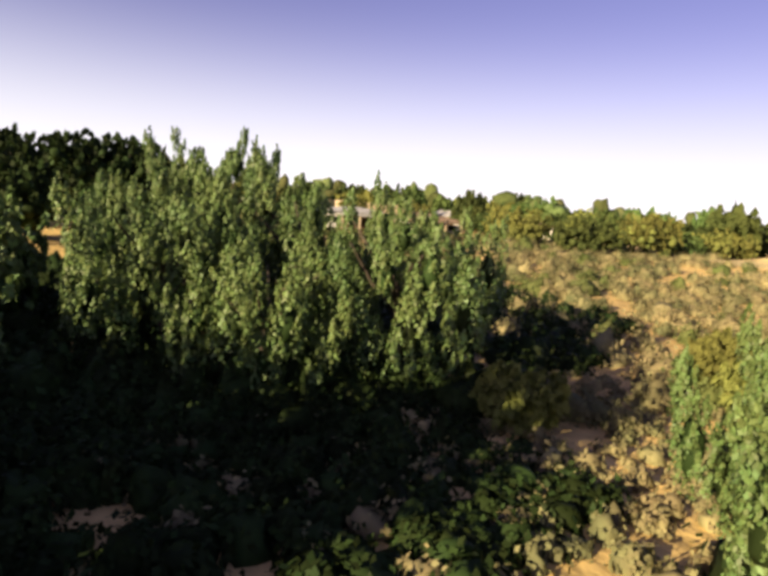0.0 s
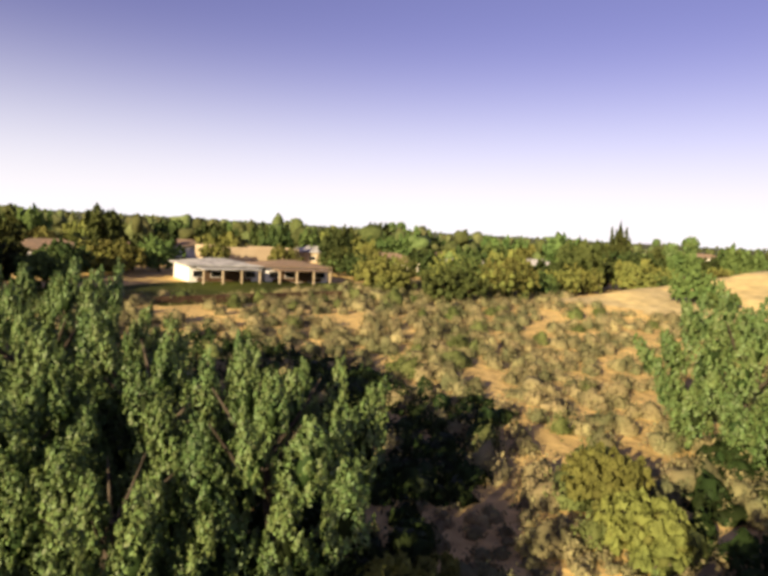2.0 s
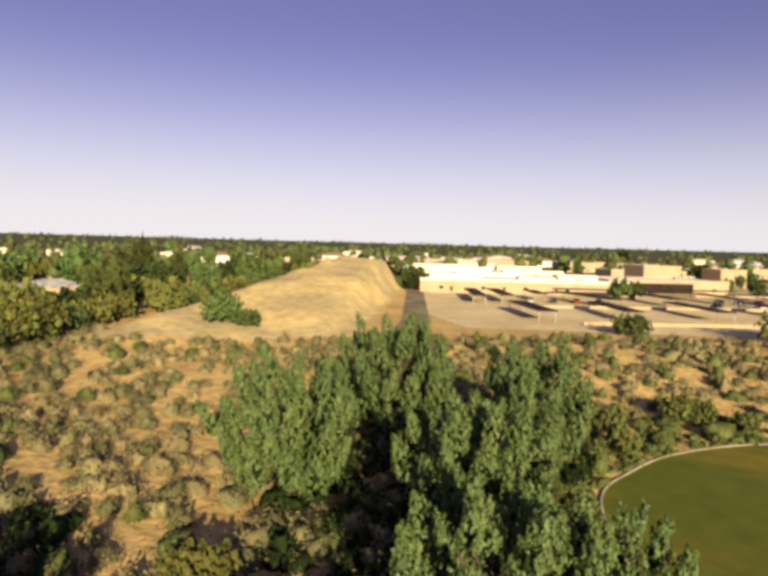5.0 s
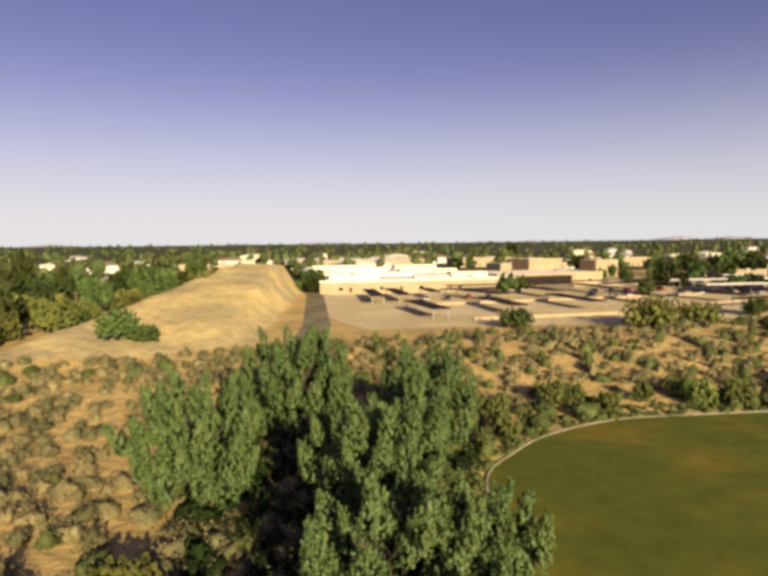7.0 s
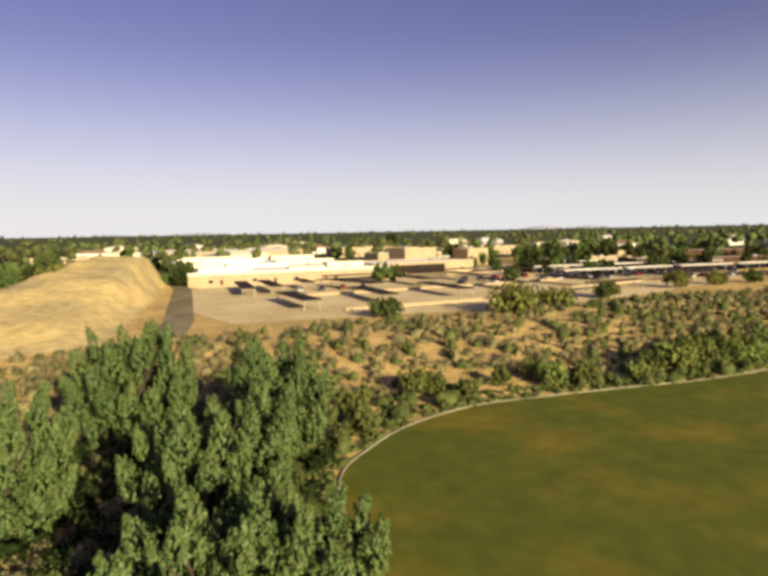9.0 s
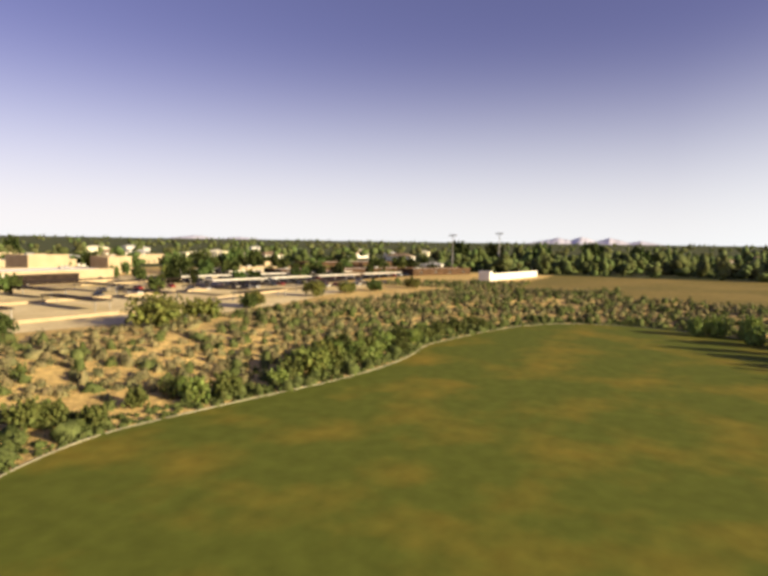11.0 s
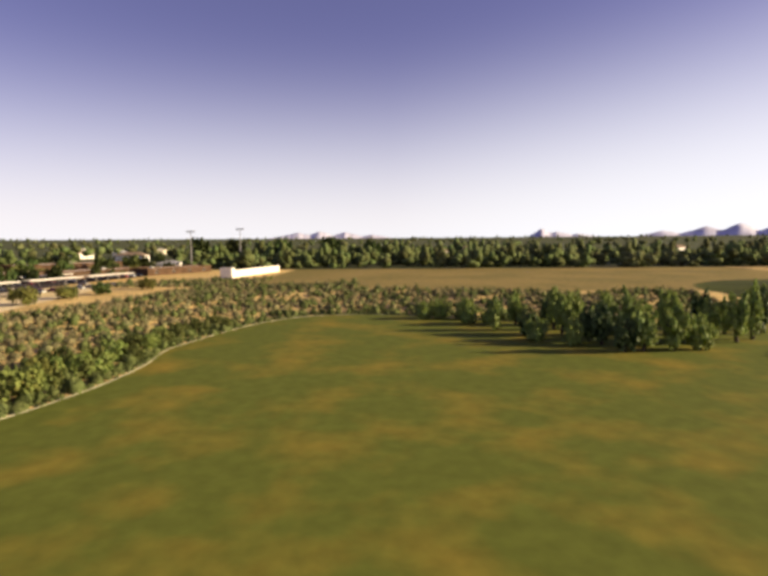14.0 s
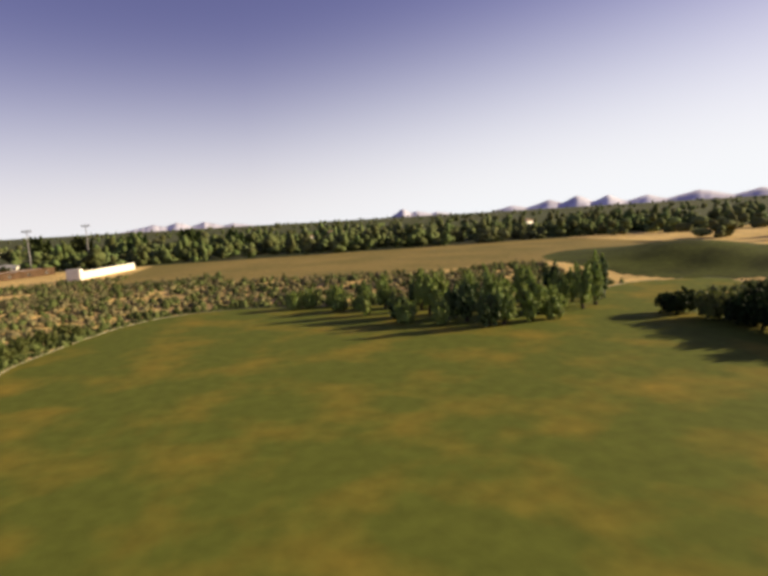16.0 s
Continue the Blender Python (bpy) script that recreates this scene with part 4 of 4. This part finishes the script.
# long low sheds and roofs behind the car park
for i, (x, y, w, d, h, t) in enumerate([(300, 150, 60, 12, 3.6, -25), (330, 122, 46, 10, 3.4, -25), (262, 170, 36, 14, 3.8, -20), (360, 200, 70, 16, 4.5, -25), (262, 205, 30, 10, 3.6, -20), (320, 250, 34, 12, 4.0, -15), (215, 320, 46, 20, 5.5, -5), (30, 420, 40, 20, 6, 0), (240, 420, 50, 20, 7, 0), (330, 360, 50, 20, 6, -15)]):
    block("low_building", x, y, t, w, d, h, "low pale-roofed building beyond the car park", wall=M_BROWN if i < 4 else M_TAN, roof=M_ROOF, windows=4, doors=1, units=1, seed=30 + i)


def canopy(x, y, turn, w, d, h):
    c = new("shade_canopy")
    c.matrix_world = pose(x, y, YARD, 0, 0, turn)
    tagged(c, "flat canopy on steel posts, its dark roof standing in for yard shade", "canopy", "shade canopies")
    # near-black roof colour stands in for dark shadow strips across the yard
    one_box("roof", (-w / 2, -d / 2, h, w / 2, d / 2, h + 0.3), M_CANOPY_SHADE, c, 0.04)
    for a in (-1, 1):
        for b in (-1, 1):
            px_, py_ = a * (w / 2 - 0.4), b * (d / 2 - 0.4)
            one_box("post", (px_ - 0.09, py_ - 0.09, 0, px_ + 0.09, py_ + 0.09, h - 0.004), M_STEEL, c, 0)


for x, y, t, w, d in [(59.5, 137, -7, 4.6, 24), (81.5, 136.5, -11, 4.6, 25), (105, 136, -9, 4.6, 26), (61, 181, -14, 4.2, 30), (69.5, 181, -12, 4.2, 28), (82, 182, -12, 4.0, 17), (93, 170, 8, 5.0, 28), (130, 138, -9, 4.6, 24), (118, 170, -6, 5, 24), (142, 172, -6, 5, 24), (154, 134, -4, 5, 24), (176, 140, -2, 5, 20), (168, 176, 84, 4.5, 34), (112, 196, 82, 4.5, 30), (150, 196, 86, 4.5, 36), (196, 118, 86, 4, 28), (214, 128, 80, 4, 26), (150, 112, 88, 3.5, 22)]:
    canopy(x, y, t, w, d, 2.4)


def carport(x, y, turn, w):
    """A long parking shade: thin pale roof with a darker fascia on steel posts."""
    c = new("carport")
    c.matrix_world = pose(x, y, YARD, 0, 0, turn)
    tagged(c, "long cream-roofed parking shade on steel posts", "carport", "parking shades")
    roof = one_box("roof", (-w / 2, -2.9, 2.75, w / 2, 2.9, 2.9), M_CREAM, c, 0.02)
    one_box("fascia", (-w / 2 - 0.03, -2.96, 2.6, w / 2 + 0.03, -2.9, 2.95), M_WHITE, roof, 0)
    for k in range(5):
        wx = -w / 2 + 0.6 + (w - 1.2) * k / 4
        one_box("post", (wx - 0.09, -0.09, 0, wx + 0.09, 0.09, 2.748), M_STEEL, c, 0)


for x, y, t, w in [(188, 152, -14, 26), (214, 146, -14, 22), (242, 139, -16, 26), (272, 131, -16, 28), (198, 178, -14, 28), (232, 168, -15, 30), (268, 158, -16, 28), (216, 204, -14, 26), (250, 194, -16, 30), (286, 184, -16, 28), (246, 222, -14, 28), (282, 212, -15, 26)]:
    carport(x, y, t, w)


def car(x, y, turn, paint):
    c = new("car")
    c.matrix_world = pose(x, y, YARD, 0, 0, turn)
    tagged(c, "parked car in the sunlit school car park", "car", "parked cars")
    bm = bmesh.new()
    box(bm, -2.2, -0.88, 0.3, 2.2, 0.88, 0.92, 0.16)
    part("body", bm, paint, c)
    bm = bmesh.new()
    g = box(bm, -1.5, -0.78, 0.93, 1.1, 0.78, 1.48)
    for v in g["verts"]:
        if v.co.z > 1.2:
            v.co.x *= 0.72
            v.co.y *= 0.85
    cab = part("cabin", bm, M_DARK, c, "dark glazed cabin")
    one_box("roof", (-1.0, -0.64, 1.484, 0.74, 0.64, 1.53), paint, cab, 0.02)
    for wx in (-1.4, 1.4):
        for wy in (-0.84, 0.84):
            bm = bmesh.new()
            tube(bm, (wx, wy - 0.1, 0.33), (wx, wy + 0.1, 0.33), 0.33, 0.33, 12)
            w = part("wheel", bm, M_RUBBER, c)
            bm = bmesh.new()
            tube(bm, (wx, wy - 0.112, 0.33), (wx, wy + 0.112, 0.33), 0.18, 0.18, 8)
            part("rim", bm, M_STEEL, w)
    return c


rc = random.Random(5)
MODELS = [car(182 + 7 * i, 186, 80, p) for i, p in enumerate(CAR_PAINT)]
for row, (x0, y0, n, dx, dy, turn) in enumerate([(128, 156, 9, 6.5, -1.2, 75), (135, 172, 10, 6.5, -1.2, 75), (178, 140, 8, 6.0, 0.4, 80), (185, 160, 9, 6.0, 0.4, 80), (76, 172, 4, 7, -1, 70), (205, 122, 7, 5.5, -1.6, 75), (214, 134, 6, 5.5, -1.6, 75),
                                                 (240, 152, 16, 5.0, -1.6, 72), (244, 166, 16, 5.0, -1.6, 72), (250, 186, 14, 5.0, -1.2, 72), (254, 202, 12, 5.0, -1.2, 72), (232, 222, 12, 5.0, -0.6, 75)]):
    for i in range(n):
        if rc.random() < 0.75:
            copy_thing(rc.choice(MODELS), pose(x0 + dx * i, y0 + dy * i, YARD + 0.02, 0, 0, turn + rc.uniform(-4, 4)))


def palm(x, y, h, seed):
    rg = np.random.default_rng(seed)
    p = new("palm_tree")
    p.location = (x, y, float(land(x, y)[0]))
    tagged(p, "tall fan palm rising above the houses", "palm", "fan palms")
    bm = bmesh.new()
    tube(bm, (0, 0, -0.3), (0.2, 0, h), 0.38, 0.26, 8)
    part("trunk", bm, M_BARK, p)
    d = rg.normal(0, 1, (240, 3))
    d /= np.linalg.norm(d, axis=1, keepdims=True)
    v, f = leaves(np.array([0.2, 0, h]) + d * np.array([1.9, 1.9, 1.7]), d, 1.3, rg, 2.2)
    np_part("fronds", v, f, M_LEAF, p)


for i, (x, y, h) in enumerate([(-22, 203, 12), (-30, 226, 10), (-60, 404, 14), (-40, 395, 10), (-20, 330, 9), (-150, 240, 13), (-158, 262, 14), (-140, 250, 12), (30, 520, 13), (240, 480, 14)]):
    palm(x, y, h, 300 + i)


# ---------------------------------------------------------------- far mountains
def ridge(a0, a1, peaks, dist, seed, label):
    """A range between two bearings (degrees clockwise from +y), with peaks as (bearing, height, half width in degrees)."""
    n = 120
    r = np.random.default_rng(seed)
    deg = np.linspace(a0, a1, n)
    a, s = np.radians(deg), np.linspace(0, 1, n)
    hgt = np.max([h * np.clip(1 - np.abs(deg - c) / w, 0, 1) ** 0.95 for c, h, w in peaks], axis=0)
    rug = sum(np.sin(6.283 * k * s + r.uniform(0, 6.28)) / k ** 0.5 for k in (6, 11, 17, 26))
    hgt = np.maximum(0.8 * hgt * (1 + 0.05 * rug), 0) + 21
    v, f = [], []
    for fd, fh in ((0.93, -0.05), (0.955, 0.35), (0.975, 0.68), (1.0, 1.0), (1.05, -0.05)):
        for i in range(n):
            v.append((math.sin(a[i]) * dist * fd, math.cos(a[i]) * dist * fd, PLATEAU + hgt[i] * fh * (1 if fh == 1.0 else r.uniform(0.95, 1.05))))
    for j in range(4):
        for i in range(n - 1):
            f.append((j * n + i, j * n + i + 1, (j + 1) * n + i + 1, (j + 1) * n + i))
    tagged(new("mountain_range", np_mesh("mountain_range", v, f, M_HAZED_ROCK, True)), label, "mountains", kind="structure")


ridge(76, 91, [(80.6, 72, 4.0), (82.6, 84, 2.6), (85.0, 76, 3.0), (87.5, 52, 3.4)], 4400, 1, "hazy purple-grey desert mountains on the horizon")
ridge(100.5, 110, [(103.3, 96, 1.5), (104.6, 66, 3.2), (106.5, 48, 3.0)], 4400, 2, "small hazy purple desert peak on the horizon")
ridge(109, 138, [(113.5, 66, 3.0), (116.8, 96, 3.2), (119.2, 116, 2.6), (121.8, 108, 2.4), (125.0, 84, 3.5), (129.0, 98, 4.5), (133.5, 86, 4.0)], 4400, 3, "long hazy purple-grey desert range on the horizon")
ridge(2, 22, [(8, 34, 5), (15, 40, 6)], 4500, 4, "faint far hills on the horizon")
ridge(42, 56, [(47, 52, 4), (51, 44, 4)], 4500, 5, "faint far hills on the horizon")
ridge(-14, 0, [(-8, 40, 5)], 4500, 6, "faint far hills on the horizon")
